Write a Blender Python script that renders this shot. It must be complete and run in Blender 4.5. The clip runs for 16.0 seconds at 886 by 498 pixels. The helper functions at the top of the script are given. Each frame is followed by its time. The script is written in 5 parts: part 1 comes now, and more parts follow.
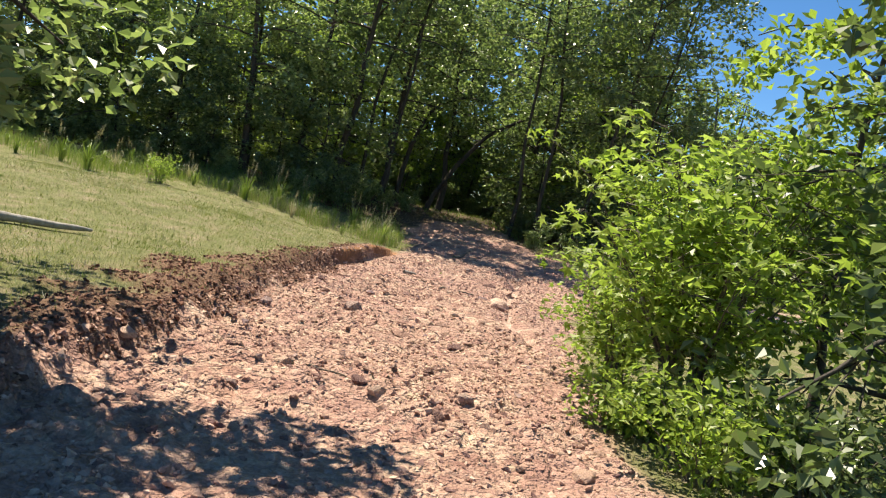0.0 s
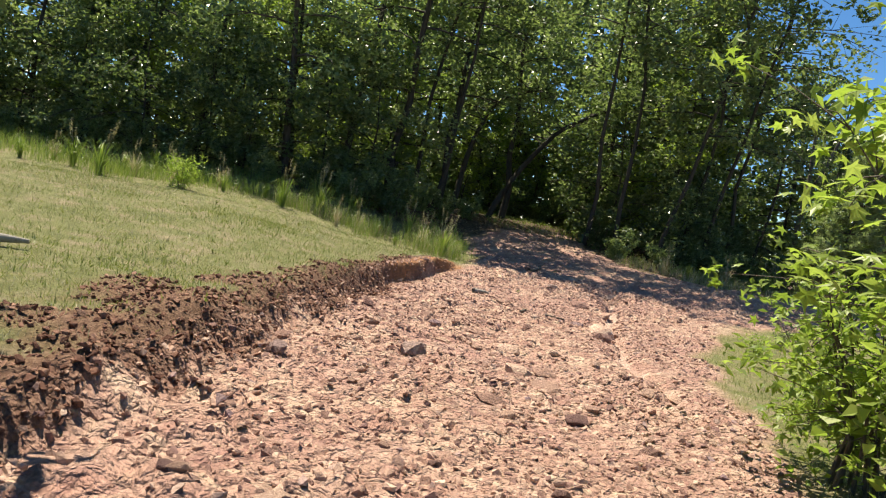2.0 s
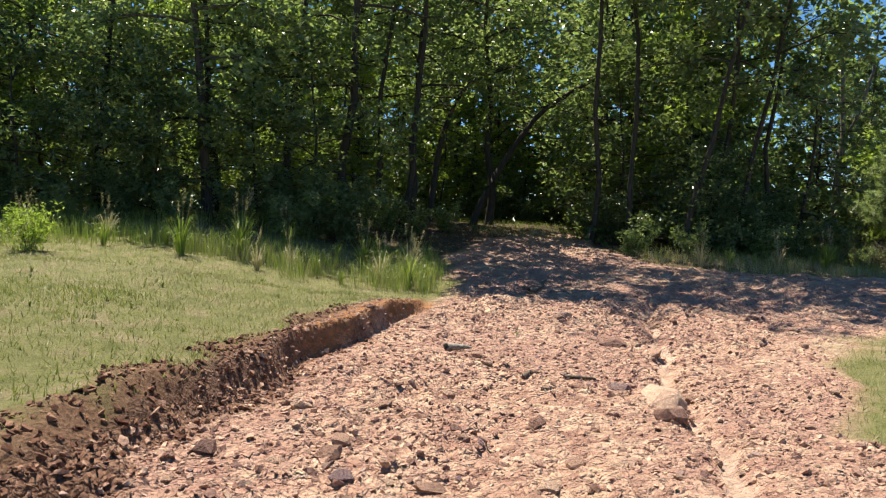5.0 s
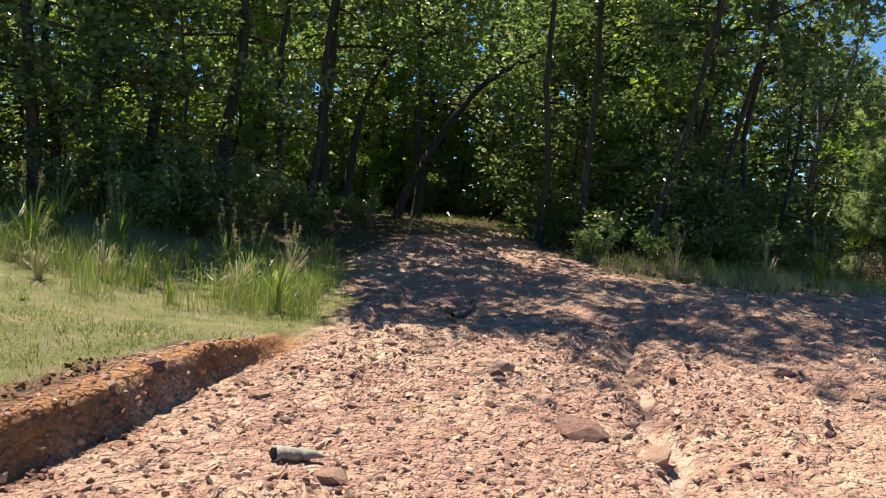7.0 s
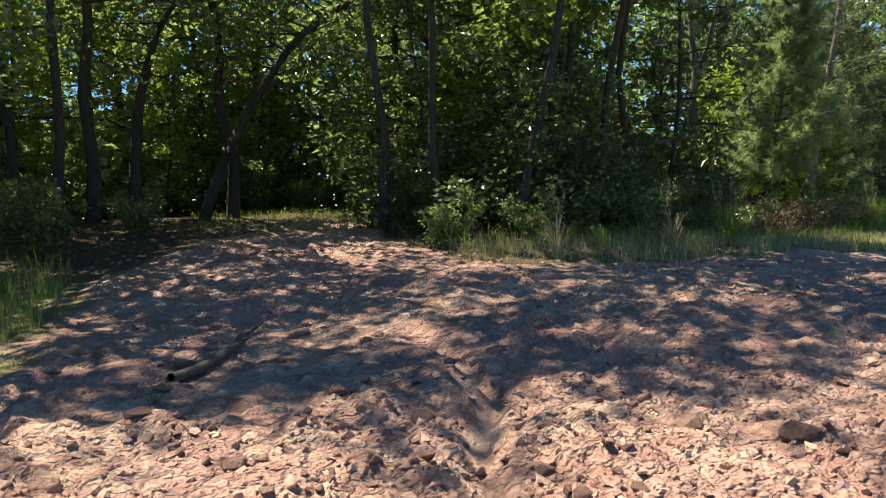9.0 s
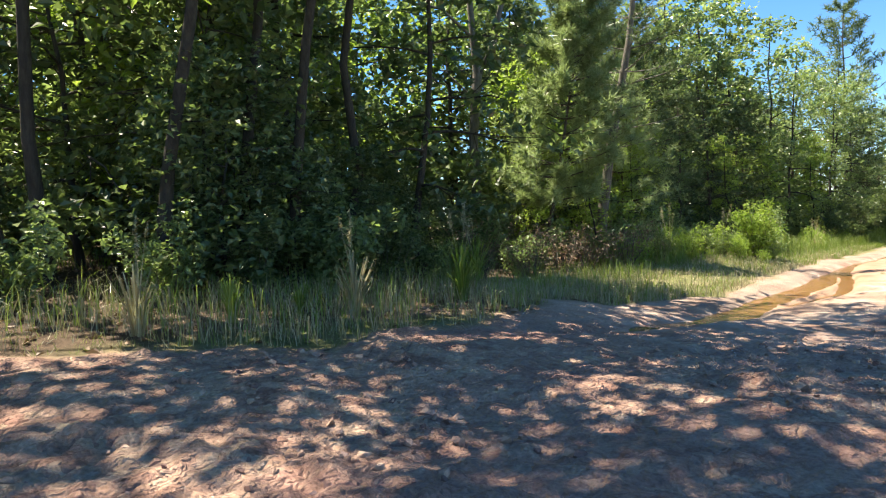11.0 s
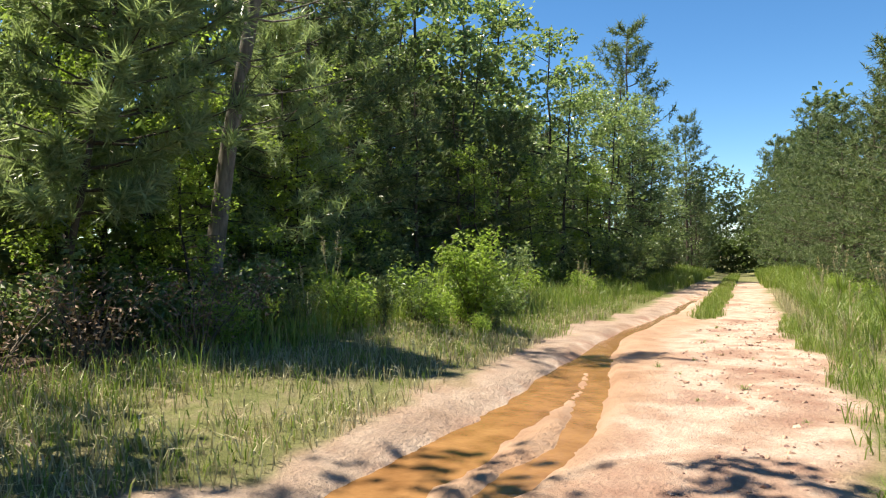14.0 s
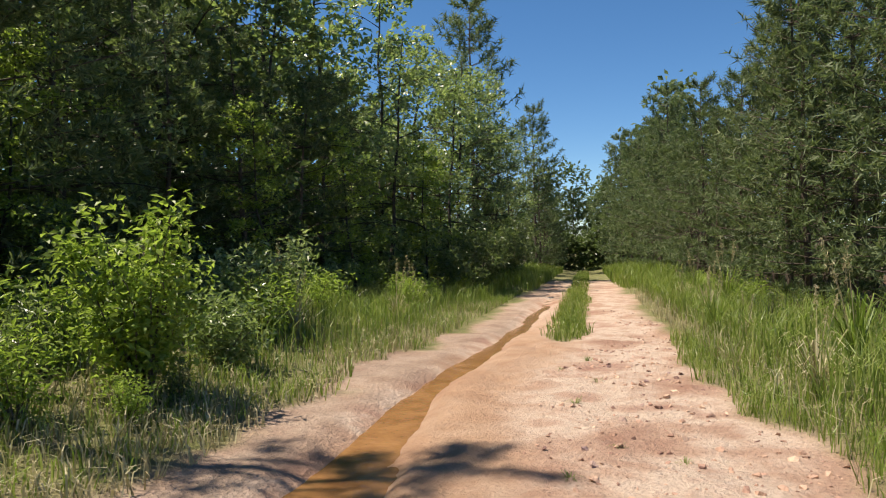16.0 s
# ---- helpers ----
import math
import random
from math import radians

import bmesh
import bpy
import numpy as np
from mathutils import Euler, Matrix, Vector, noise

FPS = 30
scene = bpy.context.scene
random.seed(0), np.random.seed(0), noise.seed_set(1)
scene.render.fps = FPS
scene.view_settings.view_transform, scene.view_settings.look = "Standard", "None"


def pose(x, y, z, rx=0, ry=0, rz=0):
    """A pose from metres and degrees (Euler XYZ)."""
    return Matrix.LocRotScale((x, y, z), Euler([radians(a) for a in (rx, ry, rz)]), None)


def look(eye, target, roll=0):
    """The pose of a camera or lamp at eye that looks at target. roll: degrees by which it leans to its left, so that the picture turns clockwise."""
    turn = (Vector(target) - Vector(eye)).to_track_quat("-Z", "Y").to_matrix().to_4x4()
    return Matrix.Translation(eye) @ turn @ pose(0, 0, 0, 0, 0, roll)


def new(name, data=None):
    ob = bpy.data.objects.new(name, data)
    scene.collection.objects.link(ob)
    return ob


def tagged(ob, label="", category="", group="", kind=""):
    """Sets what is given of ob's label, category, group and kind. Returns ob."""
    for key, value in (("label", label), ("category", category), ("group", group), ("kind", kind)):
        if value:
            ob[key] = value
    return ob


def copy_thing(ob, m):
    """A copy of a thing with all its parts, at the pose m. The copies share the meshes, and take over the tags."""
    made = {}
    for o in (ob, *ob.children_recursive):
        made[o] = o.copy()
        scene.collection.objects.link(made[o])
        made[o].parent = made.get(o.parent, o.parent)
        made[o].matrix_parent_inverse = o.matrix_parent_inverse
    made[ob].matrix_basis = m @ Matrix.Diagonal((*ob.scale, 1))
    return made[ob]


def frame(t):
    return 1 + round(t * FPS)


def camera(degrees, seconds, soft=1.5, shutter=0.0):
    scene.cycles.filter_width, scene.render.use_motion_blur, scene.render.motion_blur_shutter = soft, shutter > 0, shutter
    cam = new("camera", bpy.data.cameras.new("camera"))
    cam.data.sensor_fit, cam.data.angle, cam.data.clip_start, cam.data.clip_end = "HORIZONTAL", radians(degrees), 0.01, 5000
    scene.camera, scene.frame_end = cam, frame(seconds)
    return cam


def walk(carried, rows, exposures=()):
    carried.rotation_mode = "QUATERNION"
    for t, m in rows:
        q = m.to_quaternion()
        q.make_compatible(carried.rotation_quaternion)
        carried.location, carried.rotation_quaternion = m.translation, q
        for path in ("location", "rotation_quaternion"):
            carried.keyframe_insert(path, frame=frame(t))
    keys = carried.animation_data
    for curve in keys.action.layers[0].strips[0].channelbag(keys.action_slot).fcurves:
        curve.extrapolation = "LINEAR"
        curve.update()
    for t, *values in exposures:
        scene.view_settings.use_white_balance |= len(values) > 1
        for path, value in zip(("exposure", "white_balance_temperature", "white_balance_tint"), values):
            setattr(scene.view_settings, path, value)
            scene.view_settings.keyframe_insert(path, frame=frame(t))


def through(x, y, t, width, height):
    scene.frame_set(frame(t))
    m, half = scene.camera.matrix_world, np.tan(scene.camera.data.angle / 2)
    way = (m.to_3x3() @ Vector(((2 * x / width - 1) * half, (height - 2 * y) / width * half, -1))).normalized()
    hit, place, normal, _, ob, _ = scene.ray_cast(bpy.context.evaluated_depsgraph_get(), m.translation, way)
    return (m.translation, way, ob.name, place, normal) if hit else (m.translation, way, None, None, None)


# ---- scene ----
cam = camera(63.0, 16.0, 1.2)
PATH = [
    (0, (0.001, 0.0, 2.086), (0.373, 1.962, 1.962), 11.3),
    (0.5, (0.109, 1.065, 2.011), (0.446, 3.032, 1.874), 10.5),
    (1, (0.213, 1.944, 1.944), (0.498, 3.919, 1.808), 7.1),
    (1.5, (0.358, 2.772, 1.915), (0.632, 4.749, 1.783), 5.1),
    (2, (0.213, 3.985, 1.743), (0.435, 5.969, 1.625), 10.1),
    (2.5, (0.57, 4.908, 1.813), (0.805, 6.891, 1.722), 3.1),
    (3, (0.635, 6.095, 1.656), (0.85, 8.077, 1.491), 4.2),
    (3.2, (0.622, 6.454, 1.635), (0.827, 8.44, 1.53), 3.9),
    (3.5, (0.859, 7.043, 1.668), (1.049, 9.03, 1.535), -0.1),
    (3.7, (0.974, 7.446, 1.675), (1.186, 9.43, 1.538), -0.5),
    (5.8, (1.993, 10.878, 1.968), (2.206, 12.865, 1.905), 2.6),
    (6, (2.123, 11.391, 1.982), (2.387, 13.373, 1.913), 1.2),
    (6.5, (2.479, 12.819, 1.8), (2.825, 14.781, 1.624), 4.0),
    (7, (2.822, 13.975, 1.849), (3.204, 15.936, 1.75), 3.4),
    (7.5, (3.223, 15.013, 1.895), (3.635, 16.968, 1.807), 2.5),
    (8, (3.739, 16.119, 1.753), (4.24, 18.052, 1.635), 2.1),
    (8.5, (4.325, 17.159, 1.76), (4.934, 19.062, 1.678), 3.6),
    (9, (5.131, 18.217, 1.588), (5.816, 20.093, 1.477), -2.8),
    (9.5, (6.144, 19.299, 1.611), (6.933, 21.135, 1.54), -2.6),
    (10, (7.095, 20.202, 1.675), (8.007, 21.981, 1.632), 0.6),
    (10.2, (7.537, 20.468, 1.632), (8.484, 22.229, 1.566), 0.2),
    (12.3, (13.924, 22.367, 1.88), (15.098, 23.986, 1.841), -0.5),
    (12.5, (14.456, 22.774, 1.791), (15.661, 24.369, 1.739), 0.3),
    (13, (15.729, 23.725, 1.742), (16.996, 25.272, 1.695), -1.7),
    (13.5, (16.996, 24.61, 1.646), (18.344, 26.087, 1.61), 0.1),
    (14, (18.349, 25.395, 1.631), (19.781, 26.792, 1.623), -0.4),
    (14.5, (19.689, 26.099, 1.586), (21.192, 27.419, 1.58), -0.4),
    (15, (21.084, 26.808, 1.545), (22.662, 28.037, 1.564), 0.1),
    (15.5, (22.341, 27.433, 1.506), (23.977, 28.583, 1.512), 0.3),
    (16, (23.536, 27.989, 1.471), (25.216, 29.074, 1.46), -1.0),
]
walk(cam, [(t, look(eye, target, roll)) for t, eye, target, roll in PATH], [(0, 1.02, 7450, 9), (1.5, 0.95, 7450, 9), (3.7, 0.88, 7450, 9), (5.8, 0.98, 7450, 9), (9.0, 1.15, 7450, 9), (9.8, 1.55, 7500, 9), (10.5, 1.65, 7500, 8), (12.3, 1.75, 7550, 7), (13.2, 1.5, 7500, 6), (14.5, 1.02, 7450, 7), (16, 0.70, 7500, 11)])

# ---- light ----
SUN_FROM = Vector((-0.50, 0.86, 2.15)).normalized()
sun_data = bpy.data.lights.new("sun", "SUN")
sun_data.energy, sun_data.angle, sun_data.color = 5.4, radians(0.55), (1.0, 0.955, 0.88)
sun = new("sun", sun_data)
sun.matrix_world = look(SUN_FROM * 60, (0, 0, 0))
world = bpy.data.worlds.new("sky")
scene.world = world
world.use_nodes = True
wn = world.node_tree
sky = wn.nodes.new("ShaderNodeTexSky")
sky.sky_type, sky.sun_disc = "NISHITA", False
sky.sun_elevation = math.asin(SUN_FROM.z)
sky.sun_rotation = math.atan2(SUN_FROM.x, SUN_FROM.y)
sky.altitude, sky.air_density, sky.dust_density, sky.ozone_density = 2500, 1.0, 0.0, 5.0
deep = wn.nodes.new("ShaderNodeHueSaturation")
deep.inputs["Saturation"].default_value = 1.2
wn.links.new(sky.outputs[0], deep.inputs["Color"])
wn.links.new(deep.outputs[0], wn.nodes["Background"].inputs[0])
wn.nodes["Background"].inputs[1].default_value = 0.095


# ---- materials ----
def material(name):
    m = bpy.data.materials.new(name)
    m.use_nodes = True
    return m, m.node_tree, m.node_tree.nodes["Principled BSDF"]


def ramp(nt, source, stops):
    r = nt.nodes.new("ShaderNodeValToRGB")
    while len(r.color_ramp.elements) < len(stops):
        r.color_ramp.elements.new(0.5)
    for e, (at, c) in zip(r.color_ramp.elements, stops):
        e.position, e.color = at, (*c, 1)
    nt.links.new(source, r.inputs[0])
    return r.outputs[0]


def noise_node(nt, scale, detail=4.0, rough=0.6, coords=None):
    n = nt.nodes.new("ShaderNodeTexNoise")
    n.inputs["Scale"].default_value, n.inputs["Detail"].default_value, n.inputs["Roughness"].default_value = scale, detail, rough
    if coords is None:
        coords = nt.nodes.new("ShaderNodeTexCoord").outputs["Object"]
    nt.links.new(coords, n.inputs["Vector"])
    return n.outputs["Fac"]


def mix(nt, fac, a, b, mode="MIX"):
    n = nt.nodes.new("ShaderNodeMix")
    n.data_type, n.blend_type = "RGBA", mode
    for sock, v in ((n.inputs["Factor"], fac), (n.inputs["A"], a), (n.inputs["B"], b)):
        if isinstance(v, (int, float)):
            sock.default_value = v
        elif isinstance(v, tuple):
            sock.default_value = (*v, 1)
        else:
            nt.links.new(v, sock)
    return n.outputs["Result"]


def bump(nt, bsdf, height, strength, distance):
    b = nt.nodes.new("ShaderNodeBump")
    b.inputs["Strength"].default_value, b.inputs["Distance"].default_value = strength, distance
    nt.links.new(height, b.inputs["Height"])
    nt.links.new(b.outputs[0], bsdf.inputs["Normal"])


def foliage(name, stops, through=0.35, rough=0.45, spec=0.5):
    """A leaf: reflects from its face and lets part of the light through, each leaf and each plant in its own shade."""
    m, nt, p = material(name)
    geo = nt.nodes.new("ShaderNodeNewGeometry")
    info = nt.nodes.new("ShaderNodeObjectInfo")
    big = noise_node(nt, 0.7, 2.0)
    add = nt.nodes.new("ShaderNodeMath")
    add.operation = "MULTIPLY_ADD"
    nt.links.new(info.outputs["Random"], add.inputs[0])
    add.inputs[1].default_value = 0.35
    nt.links.new(geo.outputs["Random Per Island"], add.inputs[2])
    add2 = nt.nodes.new("ShaderNodeMath")
    add2.operation = "MULTIPLY_ADD"
    nt.links.new(big, add2.inputs[0])
    add2.inputs[1].default_value = 0.5
    nt.links.new(add.outputs[0], add2.inputs[2])
    scaled = nt.nodes.new("ShaderNodeMath")
    scaled.operation = "MULTIPLY"
    nt.links.new(add2.outputs[0], scaled.inputs[0])
    scaled.inputs[1].default_value = 0.55
    col = ramp(nt, scaled.outputs[0], stops)
    nt.links.new(col, p.inputs["Base Color"])
    p.inputs["Roughness"].default_value = rough
    p.inputs["Specular IOR Level"].default_value = spec
    t = nt.nodes.new("ShaderNodeBsdfTranslucent")
    warm = mix(nt, 0.30, col, (0.75, 0.95, 0.10), "SOFT_LIGHT")
    nt.links.new(warm, t.inputs[0])
    ms = nt.nodes.new("ShaderNodeMixShader")
    ms.inputs[0].default_value = through
    nt.links.new(p.outputs[0], ms.inputs[1])
    nt.links.new(t.outputs[0], ms.inputs[2])
    nt.links.new(ms.outputs[0], nt.nodes["Material Output"].inputs[0])
    return m


def bark(name, dark, light, scale=9.0):
    m, nt, p = material(name)
    co = nt.nodes.new("ShaderNodeTexCoord").outputs["Object"]
    mp = nt.nodes.new("ShaderNodeMapping")
    mp.inputs["Scale"].default_value = (1, 1, 0.22)
    nt.links.new(co, mp.inputs[0])
    f = noise_node(nt, scale * 2.2, 6.0, 0.7, mp.outputs[0])
    g = noise_node(nt, 1.4, 3.0, 0.6, co)
    c = ramp(nt, f, [(0.35, dark), (0.65, light)])
    nt.links.new(mix(nt, g, c, tuple(v * 0.55 for v in dark)), p.inputs["Base Color"])
    p.inputs["Roughness"].default_value = 0.9
    bump(nt, p, f, 0.8, 0.03)
    return m


LEAF_OAK = foliage("oak_leaf", [(0.15, (0.105, 0.148, 0.060)), (0.5, (0.200, 0.268, 0.104)), (0.9, (0.34, 0.39, 0.19))], 0.50, 0.34, 0.9)
LEAF_GUM = foliage("sweetgum_leaf", [(0.15, (0.150, 0.215, 0.042)), (0.5, (0.250, 0.345, 0.068)), (0.9, (0.37, 0.45, 0.135))], 0.55, 0.42, 0.4)
# darker leaf for the understory; on taller crowns it stands in for shade
LEAF_DARK = foliage("understory_leaf", [(0.15, (0.062, 0.092, 0.040)), (0.5, (0.118, 0.165, 0.064)), (0.9, (0.22, 0.262, 0.115))], 0.46, 0.32, 0.7)
NEEDLE = foliage("pine_needle", [(0.15, (0.056, 0.084, 0.042)), (0.5, (0.108, 0.150, 0.070)), (0.9, (0.22, 0.26, 0.128))], 0.36, 0.55, 0.3)
# young pines' needles are lightened to stand in for sunlight on them
NEEDLE_SUNLIT = foliage("young_pine_needle", [(0.15, (0.16, 0.21, 0.10)), (0.5, (0.26, 0.32, 0.165)), (0.9, (0.38, 0.44, 0.26))], 0.5, 0.35)
GRASS = foliage("grass_blade", [(0.15, (0.10, 0.155, 0.026)), (0.5, (0.18, 0.255, 0.050)), (0.85, (0.31, 0.34, 0.12))], 0.42, 0.42)
LAWN = foliage("lawn_blade", [(0.15, (0.11, 0.145, 0.035)), (0.5, (0.185, 0.222, 0.064)), (0.85, (0.32, 0.31, 0.13))], 0.32, 0.55)
STRAW = foliage("dry_grass", [(0.15, (0.22, 0.18, 0.10)), (0.5, (0.38, 0.33, 0.20)), (0.9, (0.56, 0.52, 0.36))], 0.25, 0.6)
LITTER = foliage("dead_leaf", [(0.15, (0.10, 0.058, 0.035)), (0.5, (0.20, 0.125, 0.08)), (0.9, (0.36, 0.26, 0.18))], 0.10, 0.6)
BARK_DARK = bark("oak_bark", (0.035, 0.028, 0.022), (0.11, 0.09, 0.07))
BARK_PINE = bark("pine_bark", (0.06, 0.045, 0.035), (0.20, 0.15, 0.115), 6.0)
BLEACHED = bark("bleached_wood", (0.30, 0.27, 0.23), (0.55, 0.52, 0.47), 7.0)
BARK_PALE = bark("pale_bark", (0.10, 0.085, 0.07), (0.34, 0.30, 0.26), 5.0)
TWIG = bark("twig_bark", (0.09, 0.07, 0.05), (0.26, 0.22, 0.17), 12.0)


def ground_material():
    """Bare red clay where 'soil' is 1, thin turf and leaf litter elsewhere, pale sand on the track, dark damp crumbs on the bank."""
    m, nt, p = material("clay_and_turf")
    co = nt.nodes.new("ShaderNodeTexCoord").outputs["Object"]

    def mask(name):
        a = nt.nodes.new("ShaderNodeAttribute")
        a.attribute_name = name
        return a.outputs["Fac"]

    def times(a, k):
        n = nt.nodes.new("ShaderNodeMath")
        n.operation = "MULTIPLY"
        nt.links.new(a, n.inputs[0])
        if isinstance(k, float):
            n.inputs[1].default_value = k
        else:
            nt.links.new(k, n.inputs[1])
        return n.outputs[0]

    big, mid, fine = noise_node(nt, 0.45, 3.0, 0.6, co), noise_node(nt, 2.2, 6.0, 0.65, co), noise_node(nt, 28.0, 5.0, 0.7, co)
    cells = nt.nodes.new("ShaderNodeTexVoronoi")
    cells.inputs["Scale"].default_value = 9.0
    cells.inputs["Randomness"].default_value = 1.0
    warped = nt.nodes.new("ShaderNodeVectorMath")
    warped.operation = "MULTIPLY_ADD"
    wob = nt.nodes.new("ShaderNodeTexNoise")
    wob.inputs["Scale"].default_value = 11.0
    nt.links.new(co, wob.inputs["Vector"])
    nt.links.new(wob.outputs["Color"], warped.inputs[0])
    warped.inputs[1].default_value = (0.10, 0.10, 0.10)
    nt.links.new(co, warped.inputs[2])
    nt.links.new(warped.outputs[0], cells.inputs["Vector"])
    crumbs = nt.nodes.new("ShaderNodeTexVoronoi")
    crumbs.inputs["Scale"].default_value = 26.0
    nt.links.new(warped.outputs[0], crumbs.inputs["Vector"])
    clay = ramp(nt, mid, [(0.30, (0.25, 0.122, 0.090)), (0.46, (0.415, 0.245, 0.182)), (0.60, (0.55, 0.375, 0.278)), (0.75, (0.66, 0.51, 0.36))])
    bits = nt.nodes.new("ShaderNodeSeparateColor")
    nt.links.new(cells.outputs["Color"], bits.inputs[0])
    clay = mix(nt, 0.35, clay, ramp(nt, bits.outputs[0], [(0.1, (0.21, 0.112, 0.098)), (0.45, (0.43, 0.265, 0.20)), (0.8, (0.60, 0.43, 0.33)), (1.0, (0.68, 0.56, 0.39))]))
    clay = mix(nt, ramp(nt, big, [(0.42, (0, 0, 0)), (0.65, (0.7, 0.7, 0.7))]), clay, (0.38, 0.215, 0.178))
    clay = mix(nt, 0.7, clay, ramp(nt, fine, [(0.3, (0.28, 0.28, 0.28)), (0.7, (0.72, 0.72, 0.72))]), "OVERLAY")
    patch = noise_node(nt, 0.75, 5.0, 0.62, co)
    sand = ramp(nt, patch, [(0.34, (0.28, 0.160, 0.118)), (0.44, (0.37, 0.245, 0.185)), (0.53, (0.49, 0.385, 0.315)), (0.60, (0.39, 0.265, 0.205)), (0.69, (0.28, 0.155, 0.120))])
    sand = mix(nt, 0.4, sand, ramp(nt, fine, [(0.3, (0.3, 0.3, 0.3)), (0.7, (0.7, 0.7, 0.7))]), "OVERLAY")
    turf = ramp(nt, mid, [(0.3, (0.085, 0.095, 0.03)), (0.48, (0.145, 0.15, 0.055)), (0.6, (0.19, 0.165, 0.088)), (0.72, (0.26, 0.215, 0.128))])
    turf = mix(nt, 0.5, turf, ramp(nt, fine, [(0.3, (0.25, 0.25, 0.25)), (0.7, (0.75, 0.75, 0.75))]), "OVERLAY")
    floor = ramp(nt, fine, [(0.3, (0.035, 0.024, 0.016)), (0.5, (0.085, 0.055, 0.035)), (0.72, (0.19, 0.13, 0.085))])
    damp = ramp(nt, fine, [(0.3, (0.065, 0.030, 0.020)), (0.52, (0.17, 0.088, 0.058)), (0.75, (0.31, 0.19, 0.125))])
    raw = ramp(nt, mid, [(0.3, (0.26, 0.115, 0.055)), (0.6, (0.38, 0.19, 0.095))])
    c = mix(nt, mask("wood"), turf, floor)
    c = mix(nt, mask("soil"), c, clay)
    c = mix(nt, mask("sand"), c, sand)
    dirt = mix(nt, 0.5, ramp(nt, mid, [(0.3, (0.20, 0.135, 0.10)), (0.55, (0.31, 0.225, 0.175)), (0.75, (0.40, 0.315, 0.25))]), ramp(nt, fine, [(0.3, (0.25, 0.25, 0.25)), (0.7, (0.75, 0.75, 0.75))]), "OVERLAY")
    c = mix(nt, times(mask("dirt"), 0.85), c, dirt)
    c = mix(nt, times(mask("wet"), 0.75), c, ramp(nt, mid, [(0.3, (0.27, 0.150, 0.088)), (0.65, (0.40, 0.250, 0.160))]))
    c = mix(nt, mask("crumb"), c, damp)
    c = mix(nt, mask("raw"), c, raw)
    nt.links.new(c, p.inputs["Base Color"])
    p.inputs["Roughness"].default_value = 0.92
    p.inputs["Specular IOR Level"].default_value = 0.25
    add = nt.nodes.new("ShaderNodeMath")
    add.operation = "ADD"
    nt.links.new(mid, add.inputs[0])
    nt.links.new(fine, add.inputs[1])
    def plus(a, c):
        n = nt.nodes.new("ShaderNodeMath")
        n.operation = "ADD"
        nt.links.new(a, n.inputs[0])
        nt.links.new(c, n.inputs[1])
        return n.outputs[0]

    chunks = plus(times(cells.outputs["Distance"], -1.3), times(crumbs.outputs["Distance"], -0.6))
    chunks = times(chunks, plus(mask("soil"), times(mask("sand"), -0.85)))
    bump(nt, p, plus(times(add.outputs[0], 0.5), chunks), 1.0, 0.085)
    return m


def stone_material(name, stops):
    m, nt, p = material(name)
    info = nt.nodes.new("ShaderNodeObjectInfo")
    geo = nt.nodes.new("ShaderNodeNewGeometry")
    co = nt.nodes.new("ShaderNodeTexCoord").outputs["Object"]
    f = noise_node(nt, 7.0, 6.0, 0.75, co)
    add = nt.nodes.new("ShaderNodeMath")
    add.operation = "ADD"
    nt.links.new(info.outputs["Random"], add.inputs[0])
    nt.links.new(geo.outputs["Random Per Island"], add.inputs[1])
    fr = nt.nodes.new("ShaderNodeMath")
    fr.operation = "FRACT"
    nt.links.new(add.outputs[0], fr.inputs[0])
    c = ramp(nt, fr.outputs[0], stops)
    c = mix(nt, 0.75, c, ramp(nt, f, [(0.3, (0.2, 0.2, 0.2)), (0.72, (0.70, 0.70, 0.70))]), "OVERLAY")
    nt.links.new(c, p.inputs["Base Color"])
    p.inputs["Roughness"].default_value = 0.92
    p.inputs["Specular IOR Level"].default_value = 0.2
    bump(nt, p, f, 0.9, 0.05)
    return m


STONE = stone_material("ironstone", [(0.0, (0.19, 0.11, 0.10)), (0.2, (0.36, 0.215, 0.165)), (0.65, (0.50, 0.325, 0.245)), (0.93, (0.60, 0.43, 0.325)), (1.0, (0.24, 0.16, 0.165))])
CLOD = stone_material("dark_clod", [(0.0, (0.085, 0.038, 0.026)), (0.5, (0.20, 0.10, 0.068)), (1.0, (0.36, 0.21, 0.145))])
GROUND = ground_material()


def water_material():
    m, nt, p = material("muddy_water")
    f = noise_node(nt, 3.0, 3.0)
    nt.links.new(ramp(nt, f, [(0.35, (0.17, 0.082, 0.033)), (0.65, (0.27, 0.14, 0.06))]), p.inputs["Base Color"])
    p.inputs["Roughness"].default_value = 0.08
    p.inputs["IOR"].default_value = 1.24
    w = noise_node(nt, 14.0, 2.0)
    bump(nt, p, w, 0.25, 0.02)
    return m


WATER = water_material()


# ---- building helpers ----
rng = np.random.default_rng(7)


def mesh_of(name, verts, faces):
    me = bpy.data.meshes.new(name)
    me.from_pydata(np.asarray(verts).tolist(), [], faces if isinstance(faces, list) else np.asarray(faces).tolist())
    me.update()
    return me


def part(name, me, mat, parent=None, label=""):
    ob = new(name, me)
    if mat is not None and not me.materials:
        me.materials.append(mat)
    ob.parent = parent
    return tagged(ob, label) if label else ob


